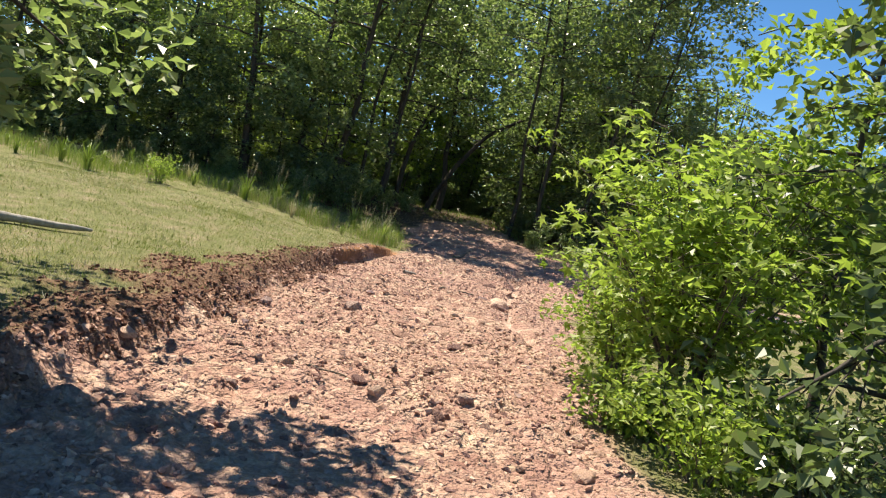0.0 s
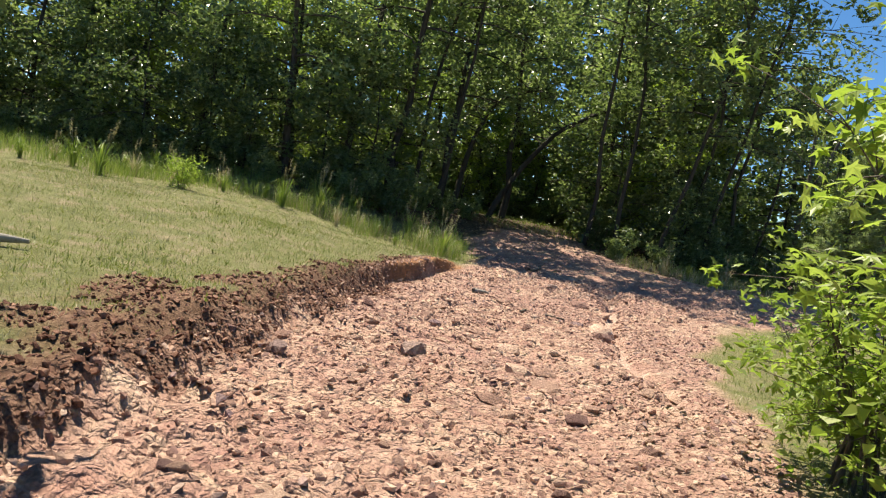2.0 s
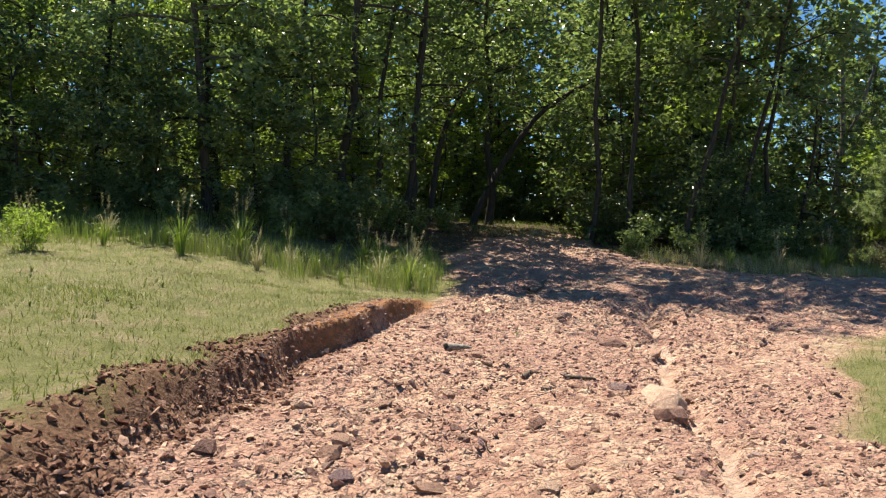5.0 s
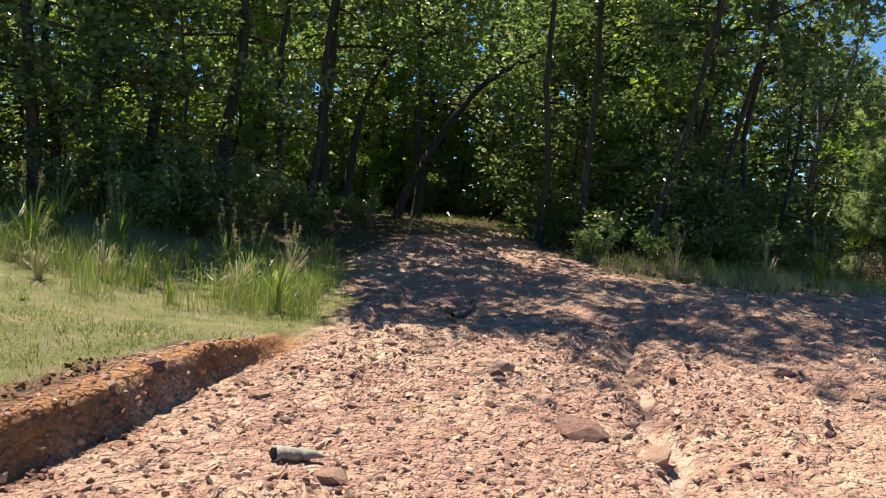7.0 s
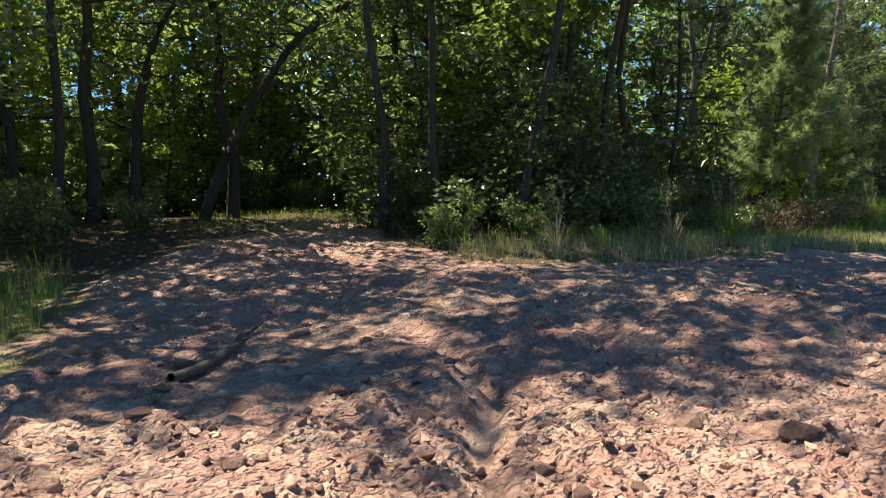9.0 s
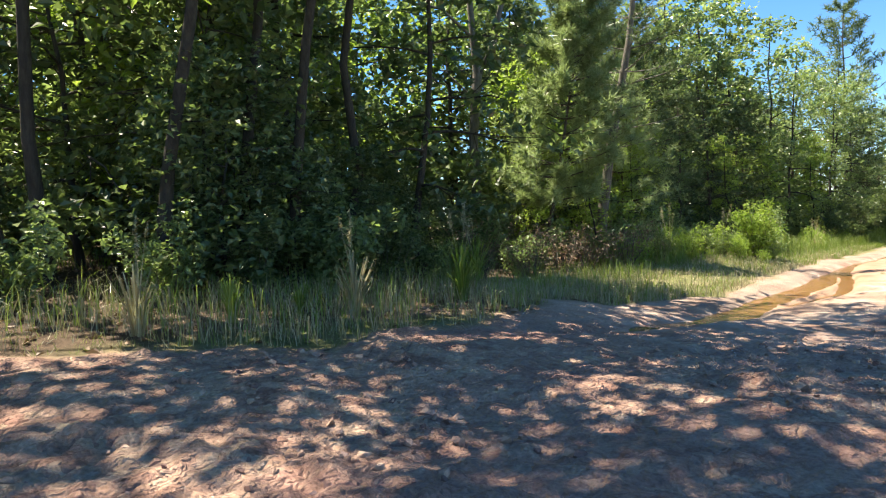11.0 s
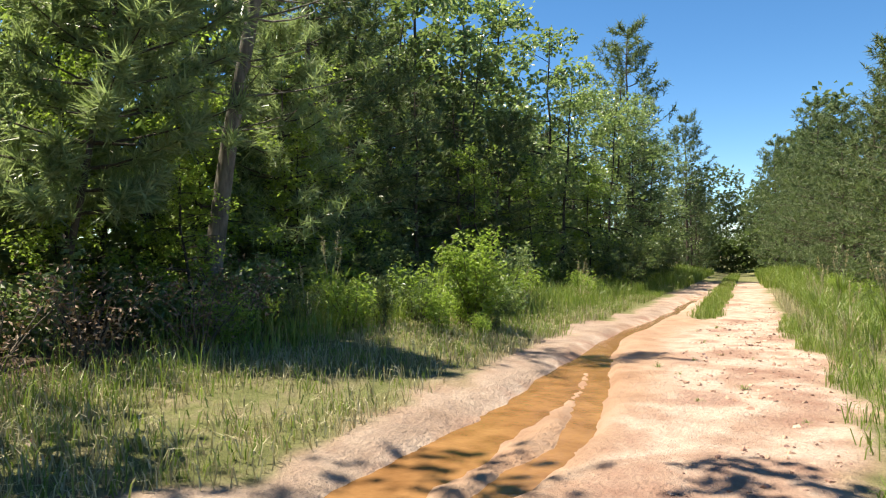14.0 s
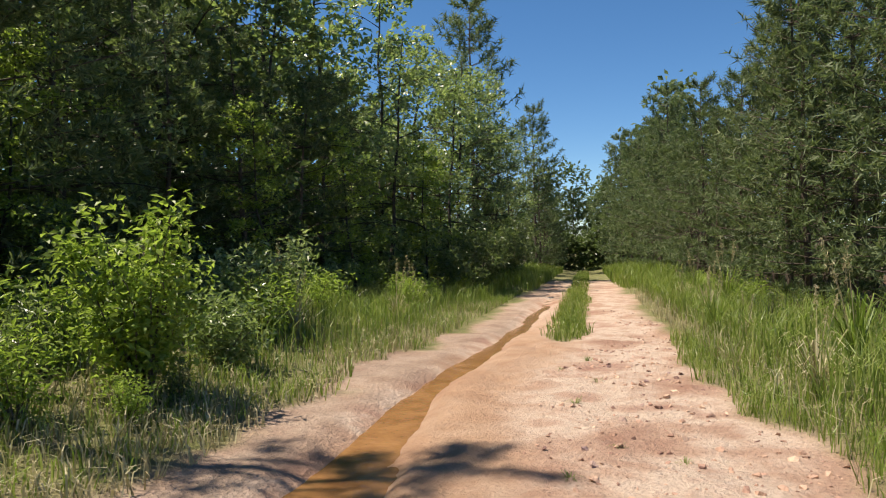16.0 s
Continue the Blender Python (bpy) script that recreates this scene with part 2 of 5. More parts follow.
class Build:
    """Collects vertices and faces of one mesh."""

    def __init__(self):
        self.v, self.f, self.n = [], [], 0

    def add(self, verts, faces):
        verts = np.asarray(verts, float)
        faces = np.asarray(faces, int)
        self.v.append(verts)
        self.f += (faces + self.n).tolist()
        self.n += len(verts)

    def mesh(self, name, smooth=False):
        me = mesh_of(name, np.concatenate(self.v), self.f)
        if smooth:
            me.polygons.foreach_set("use_smooth", [True] * len(me.polygons))
        return me


def tube(build, points, radii, sides=6):
    """A tapered limb along points."""
    pts = np.asarray(points, float)
    way = np.gradient(pts, axis=0)
    way /= np.linalg.norm(way, axis=1)[:, None] + 1e-9
    ref = np.where(np.abs(way[:, 2:3]) > 0.9, [[1.0, 0, 0]], [[0, 0, 1.0]])
    a = np.cross(way, ref)
    a /= np.linalg.norm(a, axis=1)[:, None] + 1e-9
    b = np.cross(way, a)
    ang = np.linspace(0, 2 * np.pi, sides, endpoint=False)
    ring = a[:, None] * np.cos(ang)[None, :, None] + b[:, None] * np.sin(ang)[None, :, None]
    v = (pts[:, None] + ring * np.asarray(radii, float)[:, None, None]).reshape(-1, 3)
    i, k = np.meshgrid(np.arange(len(pts) - 1), np.arange(sides), indexing="ij")
    k2 = (k + 1) % sides
    f = np.stack([i * sides + k, i * sides + k2, (i + 1) * sides + k2, (i + 1) * sides + k], -1).reshape(-1, 4)
    build.add(v, f)


def unit(v):
    return v / (np.linalg.norm(v, axis=-1, keepdims=True) + 1e-9)


def leaves(build, centres, r, length, width, flat=0.35, out=None):
    """One folded leaf of two triangles at each centre, hanging in many directions."""
    n = len(centres)
    a = unit(r.normal(size=(n, 3)) * [1, 1, flat] + (0 if out is None else out * 0.6))
    up = unit(r.normal(size=(n, 3)) * [0.6, 0.6, 0.6] + [0, 0, 0.9])
    b = unit(np.cross(a, up))
    c = np.cross(b, a)
    ln = length * r.uniform(0.65, 1.3, (n, 1))
    wd = width * r.uniform(0.7, 1.25, (n, 1))
    p0, p2 = centres - a * ln * 0.5, centres + a * ln * 0.5 - c * ln * 0.12
    p1, p3 = centres + b * wd * 0.5 + c * wd * 0.18, centres - b * wd * 0.5 + c * wd * 0.18
    v = np.stack([p0, p1, p2, p3], 1).reshape(-1, 3)
    base = np.arange(n)[:, None] * 4
    f = np.concatenate([base + [0, 1, 2], base + [0, 2, 3]], 1).reshape(-1, 3)
    build.add(v, f)


def star_leaves(build, centres, r, size):
    """Five-pointed leaves, as a sweetgum has, drooping from their stalks."""
    n = len(centres)
    a = unit(r.normal(size=(n, 3)) * [1, 1, 0.4] + [0, 0, -0.35])
    up = unit(r.normal(size=(n, 3)) * 0.5 + [0, 0, 1.0])
    b = unit(np.cross(a, up))
    c = np.cross(b, a)
    s = size * r.uniform(0.6, 1.25, (n, 1))
    ang = np.radians([180, 118, 96, 62, 38, 18, 0, -18, -38, -62, -96, -118])
    rad = np.array([0.12, 0.42, 0.22, 0.62, 0.28, 0.34, 0.75, 0.34, 0.28, 0.62, 0.22, 0.42])
    rad[4], rad[8], rad[5], rad[7] = 0.30, 0.30, 0.32, 0.32
    pts = [centres]
    for t, q in zip(ang, rad):
        pts.append(centres + (a * np.cos(t) + b * np.sin(t)) * q * s - c * (q * q) * s * 0.28)
    v = np.stack(pts, 1).reshape(-1, 3)
    k = len(ang)
    base = np.arange(n)[:, None] * (k + 1)
    f = np.concatenate([base + [0, 1 + j, 1 + (j + 1) % k] for j in range(k)], 1).reshape(-1, 3)
    build.add(v, f)


def clump(r, centre, radius, n, squash=0.75):
    d = unit(r.normal(size=(n, 3)))
    return centre + d * (radius * r.uniform(0.25, 1.0, (n, 1)) ** 0.6) * [1, 1, squash], d


# ---- the lie of the land ----
HEIGHTS = np.array([
    (0, 0, 0.35), (1, 8, 0.05), (2.6, 12, -0.10), (4.7, 16.4, -0.20), (5.9, 18, -0.32), (3.4, 22, 0.25), (4.0, 25.5, 0.38),
    (8, 24.5, 0.20), (11.5, 24, 0.25), (9.9, 27.6, 0.75), (13.5, 28.6, 0.70), (8.6, 30.5, 0.95), (8.5, 34, 1.2), (6, 39, 1.75),
    (-1.5, 13, 0.15), (-4.2, 18.4, 0.60), (-4, 11, 0.30), (-3.5, 26, 1.05), (-4, 33, 1.8), (6.4, 12, 0.05), (9, 16.5, 0.40),
    (17, 25.8, 0.20), (23, 27.6, 0.14), (30, 30.3, 0.14), (38, 33.5, 0.0), (26, 33, 0.45), (34, 36, 0.35), (40, 30, 0.2), (-9, 6, 0.6), (9, 5, 0.4)])
ROAD_U, ROAD_V = np.array((0.93, 0.3675)), np.array((-0.3675, 0.93))
BANK_Y = [-6, 3.5, 7.1, 8.5, 12, 15.8, 18.4, 20.3, 22.2, 24]
BANK_X = [-2.6, -2.0, -1.6, -1.1, -0.45, 0.35, 1.0, 1.7, 2.75, 3.1]
GULLY_Y, GULLY_X = [9, 13.8, 16.1, 18.5, 21.8, 23.5], [3.9, 4.35, 4.83, 5.6, 6.75, 7.3]
SOIL = [(-2.6, -6), (-2.0, 3.5), (-1.6, 7.1), (-1.1, 8.5), (-0.45, 12), (0.35, 15.8), (1.0, 18.4), (1.7, 20.3), (2.75, 22.2), (3.3, 24), (3.7, 27),
        (3.9, 30), (6, 33.5), (8, 37), (9.6, 36.5), (9.2, 32), (9.3, 29), (10.3, 27.9), (12.2, 27.2), (14.6, 27.9), (16.54, 29.44), (17.73, 29.15), (19.19, 29.25), (22.50, 30.13), (25.40, 31.49), (29.91, 33.16), (35.67, 34.90), (59.94, 44.22),
        (61.02, 41.48), (32.18, 30.13), (27.58, 28.16), (20.33, 25.29), (13, 21.4), (8.5, 19.2), (6.1, 15.2), (5.2, 13), (4.0, 9), (3.3, 6), (3.1, 2), (3.1, -6)]


def smooth(a, b, x):
    t = np.clip((x - a) / (b - a), 0, 1)
    return t * t * (3 - 2 * t)


def vnoise(x, y, seed=0):
    """Smooth value noise between -1 and 1."""
    xi, yi = np.floor(x).astype(np.int64), np.floor(y).astype(np.int64)
    xf, yf = x - xi, y - yi

    def h(i, j):
        k = (i * 374761393 + j * 668265263 + seed * 974634777) & 0xFFFFFFFF
        k = ((k ^ (k >> 13)) * 1274126177) & 0xFFFFFFFF
        return ((k ^ (k >> 16)) & 0xFFFF) / 32767.5 - 1

    u, v = xf * xf * (3 - 2 * xf), yf * yf * (3 - 2 * yf)
    return (h(xi, yi) * (1 - u) + h(xi + 1, yi) * u) * (1 - v) + (h(xi, yi + 1) * (1 - u) + h(xi + 1, yi + 1) * u) * v


def fractal(x, y, scale, seed=0, steps=4):
    out, amp = 0, 1.0
    for k in range(steps):
        out = out + amp * vnoise(x * scale * 2**k + 13.7 * k, y * scale * 2**k - 7.1 * k, seed + k)
        amp *= 0.5
    return out


def blocks(x, y, scale, seed):
    """Broken ground: for each place how far it lies inside its clod, and that clod's own number."""
    x, y = x * scale + 0.35 * vnoise(x * scale * 1.7, y * scale * 1.7, seed + 50), y * scale + 0.35 * vnoise(x * scale * 1.7, y * scale * 1.7, seed + 51)
    xi, yi = np.floor(x).astype(np.int64), np.floor(y).astype(np.int64)
    first, second, own = np.full(x.shape, 9.0), np.full(x.shape, 9.0), np.zeros(x.shape)
    for di in (-1, 0, 1):
        for dj in (-1, 0, 1):
            k = ((xi + di) * 374761393 + (yi + dj) * 668265263 + seed * 974634777) & 0xFFFFFFFF
            k = ((k ^ (k >> 13)) * 1274126177) & 0xFFFFFFFF
            k = k ^ (k >> 16)
            d = np.hypot(xi + di + (k & 0xFF) / 255 - x, yi + dj + ((k >> 8) & 0xFF) / 255 - y)
            closer = d < first
            second = np.where(closer, first, np.minimum(second, d))
            own = np.where(closer, ((k >> 16) & 0xFF) / 255, own)
            first = np.where(closer, d, first)
    return second - first, own


def road_uv(x, y):
    return x * ROAD_U[0] + y * ROAD_U[1], x * ROAD_V[0] + y * ROAD_V[1]


def road_xy(u, v):
    return u * ROAD_U[0] + v * ROAD_V[0], u * ROAD_U[1] + v * ROAD_V[1]


def inside(poly, x, y):
    """The distance into a polygon, negative outside it."""
    px, py = np.array(poly, float).T
    qx, qy = np.roll(px, -1), np.roll(py, -1)
    best, odd = np.full(np.shape(x), 1e9), np.zeros(np.shape(x), bool)
    for ax, ay, bx, by in zip(px, py, qx, qy):
        dx, dy = bx - ax, by - ay
        t = np.clip(((x - ax) * dx + (y - ay) * dy) / (dx * dx + dy * dy), 0, 1)
        best = np.minimum(best, np.hypot(x - ax - t * dx, y - ay - t * dy))
        odd ^= ((ay > y) != (by > y)) & (x < (bx - ax) * (y - ay) / (by - ay + 1e-12) + ax)
    return np.where(odd, best, -best)


RUT_U = [24, 26.5, 29, 32, 34, 37, 39, 42, 45, 50, 66]
RUT_V = [19.4, 19.25, 19.05, 18.98, 18.85, 18.98, 19.0, 18.9, 18.68, 18.6, 18.5]
RUT_WIDE = [0.30, 0.34, 0.36, 0.32, 0.30, 0.22, 0.20, 0.19, 0.15, 0.14, 0.14]
TONGUE_U, TONGUE_V = [29, 30.5, 32, 33.5, 35, 37], [18.75, 18.38, 18.17, 18.27, 18.5, 18.78]


def ditch_v(u):
    return np.interp(u, RUT_U, RUT_V) + 0.04 * np.sin(u * 1.3)


def land(x, y):
    """Height of the ground without its small lumps."""
    x, y = np.asarray(x, float), np.asarray(y, float)
    total, weight = 0.0, 1e-9
    for hx, hy, hz in HEIGHTS:
        w = np.exp(-((x - hx) ** 2 + (y - hy) ** 2) / (2 * 2.9**2)) + 1e-4 / (1 + 0.002 * ((x - hx) ** 2 + (y - hy) ** 2))
        total, weight = total + w * hz, weight + w
    z = total / weight
    u, v = road_uv(x, y)
    on_road = smooth(24, 30, u) * smooth(14.0, 16.0, v) * (1 - smooth(19.4, 21.5, v))
    z = z * (1 - on_road * 0.94) + on_road * 0.94 * (0.13 - 0.004 * (u - 30))
    edge = np.interp(y, BANK_Y, BANK_X) + 0.18 * vnoise(y * 1.3, y * 0 + 3.0, 5) + 0.07 * vnoise(y * 2.2, y * 0, 9) * smooth(11, 16, y)
    wide = np.interp(y, [8, 14, 16.5, 18, 22], [0.5, 0.60, 0.30, 0.13, 0.12])
    high = np.interp(y, [-6, 3, 12, 18, 21, 23.2], [0.15, 0.20, 0.30, 0.36, 0.33, 0.0])
    z = z + high * smooth(-wide * 0.1, wide, edge - x)
    z = z + 0.09 * smooth(-0.06, 0.06, edge - x - 0.10 * vnoise(y * 3.1, y * 0, 71)) * (1 - smooth(0.15, 1.1, edge - x)) * smooth(2, 5, y) * (1 - smooth(15, 17, y))
    gully = np.exp(-((x - (np.interp(y, GULLY_Y, GULLY_X) + 0.12 * vnoise(y * 1.7, y * 0, 61))) / 0.16) ** 2) * smooth(9, 12, y) * (1 - smooth(24, 26, y))
    z = z - 0.12 * gully
    side = np.interp(u, TONGUE_U, TONGUE_V) + 0.05 * vnoise(u * 2.4, u * 0, 29)
    second = 0.125 * np.exp(-((v - side) / 0.17) ** 4) * smooth(28.8, 30, u) * (1 - smooth(36.2, 37.4, u))
    main = 0.15 * np.exp(-((v - ditch_v(u)) / np.interp(u, RUT_U, RUT_WIDE) / 1.15) ** 2) * smooth(23.5, 25.5, u)
    z = z - np.maximum(second, main) - 0.0165 * np.clip(u - 36, 0, 90) * smooth(-5, 5, x)
    return z


def zones(x, y):
    u, v = road_uv(x, y)
    d = inside(SOIL, x, y) + 0.30 * fractal(x, y, 0.9, 21, 4)
    soil = smooth(-0.25, 0.30, d)
    strip = smooth(41, 46, u) * np.exp(-((v - 17.75) / 0.42) ** 2)
    soil = soil * (1 - smooth(0.35, 0.6, strip + 0.2 * fractal(x, y, 1.5, 4, 3)))
    sand = soil * smooth(22, 28, u) * smooth(-0.6, 0.3, v - 15.8)
    rut = np.exp(-((x - np.interp(y, GULLY_Y, GULLY_X) - 0.12 * vnoise(y * 1.7, y * 0, 61)) / 0.10) ** 2) * smooth(9, 12, y) * (1 - smooth(23, 25, y))
    sand = np.maximum(sand, 0.75 * soil * smooth(0.35, 0.8, rut + 0.3 * fractal(x, y, 2.5, 44, 2)))
    edge = np.interp(y, BANK_Y, BANK_X)
    off = edge - x
    crumb = smooth(-0.25, 0.1, off + 0.25 * fractal(x, y, 2.0, 33, 3)) * (1 - smooth(0.75, 1.6, off / np.interp(y, [12, 18], [0.9, 0.35]) + 0.55 * fractal(x, y, 1.6, 31, 4))) * smooth(3, 7, y) * (1 - smooth(19.0, 22.0, y)) * 0.9
    raw = smooth(-0.12, 0.0, off) * (1 - smooth(0.12, 0.3, off)) * smooth(17.5, 19, y) * (1 - smooth(22.3, 23, y))
    rough = 0.7 * fractal(x, y, 0.4, 11, 3)
    wood = smooth(29.5, 31.5, y + rough) * (x < 16)
    wood = np.maximum(wood, smooth(22.0, 23.5, v + rough * 0.5) * (x > 8))
    wood = np.maximum(wood, smooth(27.8, 28.8, y + rough * 0.5) * (x > 9) * (x < 16))
    wood = np.maximum(wood, (1 - smooth(12.6, 13.8, v + rough * 0.5)) * smooth(36, 40, u)) * (1 - soil)
    foot = smooth(-0.9, -0.5, off) * (1 - smooth(0.15, 0.35, off)) * smooth(2, 4, y) * (1 - smooth(21.3, 22.5, y))
    soil = np.maximum(soil, foot)
    return soil, sand, crumb, raw, wood


def shoulder(x, y):
    """Trodden grey-brown dirt between the rut and the grass."""
    u, v = road_uv(x, y)
    return smooth(0.12, 0.45, v - np.interp(u, RUT_U, RUT_V) + 0.15 * fractal(x, y, 1.1, 37, 3)) * smooth(26, 30, u) * (1 - smooth(21.5, 22.5, v))


def surface(x, y):
    """Height with lumps: rubbly on bare clay, gentle on turf."""
    z = land(x, y)
    soil, sand, crumb, raw, wood = zones(x, y)
    rub = np.clip(soil - sand * 0.8, 0, 1)
    b1, r1 = blocks(x, y, 2.6, 5)
    b2, r2 = blocks(x, y, 6.0, 6)
    broken = 0.25 + 0.75 * smooth(-0.35, 0.45, fractal(x, y, 0.45, 12, 3))
    lumps = 0.055 * fractal(x, y, 0.8, 2, 4) + 0.10 * broken * r1**1.6 * smooth(-0.1, 0.6, b1) + 0.06 * (0.4 + 0.6 * broken) * r2 * smooth(-0.2, 0.8, b2) + 0.012 * np.abs(vnoise(x * 5.5, y * 5.5, 14))
    off = np.interp(y, BANK_Y, BANK_X) - x
    calm = (1 - 0.9 * smooth(-0.5, -0.3, off) * (1 - smooth(0.75, 1.0, off)) * smooth(15, 17, y) * (1 - smooth(22.5, 23.5, y)))
    lumps, crumb = lumps * calm, crumb * calm
    return z + rub * lumps + crumb * (0.06 * np.abs(fractal(x, y, 3.6, 17, 3)) + 0.045 * r2 * smooth(-0.2, 0.8, b2)) + (1 - rub) * 0.025 * fractal(x, y, 1.3, 3, 3) + sand * 0.012 * fractal(x, y, 3.0, 6, 3)


def at(x, y):
    return float(surface(np.array([x]), np.array([y]))[0])


def axis_steps(lo, hi, fine, far, middle):
    near = np.arange(lo, hi + fine, fine)
    sides = []
    for even in (3, middle):
        ring = [fine]
        while sum(ring) < far:
            ring.append(min(ring[-1] * 1.16, 0.2 if sum(ring) < even else 1e9))
        sides.append(np.cumsum(ring))
    return np.concatenate([lo - sides[0][::-1], near, hi + fine + sides[1]])


def make_ground():
    xs, ys = axis_steps(-3, 9.5, 0.066, 700, 30), axis_steps(3, 26, 0.066, 700, 15)
    xs = np.sort(np.r_[xs, [(a + b) / 2 for a, b in zip(xs, xs[1:]) if 0.2 < a < 2.9 or (10 < a < 33 and b - a > 0.12)]])
    ys = np.sort(np.r_[ys, [(a + b) / 2 for a, b in zip(ys, ys[1:]) if 27 < a < 33 and b - a > 0.12]])
    gx, gy = np.meshgrid(xs, ys, indexing="ij")
    x, y = gx.ravel(), gy.ravel()
    z = surface(x, y)
    ny = len(ys)
    i, j = np.meshgrid(np.arange(len(xs) - 1), np.arange(ny - 1), indexing="ij")
    f = np.stack([i * ny + j, (i + 1) * ny + j, (i + 1) * ny + j + 1, i * ny + j + 1], -1).reshape(-1, 4)
    me = mesh_of("ground", np.stack([x, y, z], 1), f)
    for name, values in zip(("soil", "sand", "crumb", "raw", "wood"), zones(x, y)):
        me.attributes.new(name, "FLOAT", "POINT").data.foreach_set("value", np.asarray(values, np.float32))
    u, v = road_uv(x, y)
    wet = np.exp(-((v - ditch_v(u) + 0.55 + 0.2 * fractal(x, y, 0.7, 38, 3)) / 0.62) ** 4) * smooth(27, 30, u) * (1 - 0.6 * smooth(44, 50, u))
    me.attributes.new("wet", "FLOAT", "POINT").data.foreach_set("value", np.asarray(wet * zones(x, y)[0], np.float32))
    me.attributes.new("dirt", "FLOAT", "POINT").data.foreach_set("value", np.asarray(shoulder(x, y) * zones(x, y)[0], np.float32))
    me.polygons.foreach_set("use_smooth", [True] * len(me.polygons))
    me.materials.append(GROUND)
    return tagged(new("ground", me), "red clay and thin turf ground with washed-out gully", "ground", kind="structure")


ground = make_ground()


def make_ditch_water():
    """A level-sided ribbon that the rut's own walls cut to its waterline."""
    u = np.linspace(24.4, 66, 220)
    c = ditch_v(u)
    wide = np.interp(u, RUT_U, RUT_WIDE) + 0.05
    side = np.where((u > 29) & (u < 37), np.maximum(0, c - wide - np.interp(u, TONGUE_U, TONGUE_V) + 0.28), 0.0)
    lx, ly = road_xy(u, c + wide)
    rx, ry = road_xy(u, c - wide - side)
    cx, cy = road_xy(u, c)
    z = land(cx, cy) + 0.062 + 0.008 * vnoise(u * 0.5, u * 0, 3)
    z = np.convolve(np.r_[z[:6], z, z[-6:]], np.ones(13) / 13, "valid")
    v = np.concatenate([np.stack([lx, ly, z], 1), np.stack([rx, ry, z], 1)])
    k = len(u)
    i = np.arange(k - 1)
    me = mesh_of("ditch_water", v, np.stack([i, i + k, i + k + 1, i + 1], 1))
    me.materials.append(WATER)
    return tagged(new("ditch_water", me), "shallow brown muddy water in a wheel rut", "water", kind="structure")

make_ditch_water()


# ---- trees and bushes ----
def thing(name, label, category, group=""):
    return tagged(new(name), label, category, group)


def broadleaf(name, label, seed, height, spread, low, leaf_mat, bark_mat, limbs=16, per=52, leaf=(0.17, 0.115), trunk_r=0.13, lean=(0, 0), group="", star=0.0):
    r = np.random.default_rng(seed)
    ob = thing(name, label, "tree", group)
    wood, crown = Build(), Build()
    t = np.linspace(0, 1, 9)
    wob = np.cumsum(r.normal(size=(9, 2)) * 0.10, 0) * (height / 10)
    path = np.stack([wob[:, 0] + lean[0] * t**1.3, wob[:, 1] + lean[1] * t**1.3, t * height - 0.25], 1)
    rad = trunk_r * (1 - 0.82 * t) + 0.03 * np.exp(-t * 18)
    tube(wood, path, rad, 8)
    for k in range(limbs):
        s = (k + r.uniform(0.2, 0.8)) / limbs
        hz = low + (height * 0.97 - low) * s
        root = np.array([np.interp(hz, path[:, 2], path[:, i]) for i in range(2)] + [hz])
        az = k * 2.4 + r.uniform(-0.5, 0.5)
        reach = spread * (0.45 + 0.75 * math.sin(math.pi * min(0.98, 0.18 + 0.80 * s))) * r.uniform(0.6, 1.15)
        way = np.array([math.cos(az), math.sin(az), r.uniform(0.05, 0.55) * (0.4 + s)])
        q = np.linspace(0, 1, 5)[:, None]
        limb = root + way * reach * q + np.array([0, 0, -0.22 * reach]) * q**2 + np.cumsum(r.normal(size=(5, 3)) * 0.05 * reach, 0) * q
        r0 = np.interp(hz, path[:, 2], rad) * 0.5
        tube(wood, limb, r0 * (1 - 0.85 * q[:, 0]) + 0.006, 5)
        for q0, size in ((0.42, 0.55), (0.68, 0.75), (0.98, 0.8)):
            c = limb[0] + (limb[-1] - limb[0]) * q0 + r.normal(size=3) * 0.22 * reach * np.array([1, 1, 0.7])
            size = size * (0.5 + 0.22 * spread) * r.uniform(0.65, 1.25)
            tube(wood, [limb[2], (limb[2] + c) / 2 + r.normal(size=3) * 0.08, c], [r0 * 0.3 + 0.004, r0 * 0.2 + 0.003, 0.003], 3)
            pts, out = clump(r, c, size, int(per * r.uniform(0.7, 1.3)), 0.7)
            if star:
                star_leaves(crown, pts, r, star)
            else:
                leaves(crown, pts, r, leaf[0], leaf[1], 0.5, out)
    part("trunk", wood.mesh("trunk", True), bark_mat, ob)
    part("crown", crown.mesh("crown"), leaf_mat, ob)
    return ob


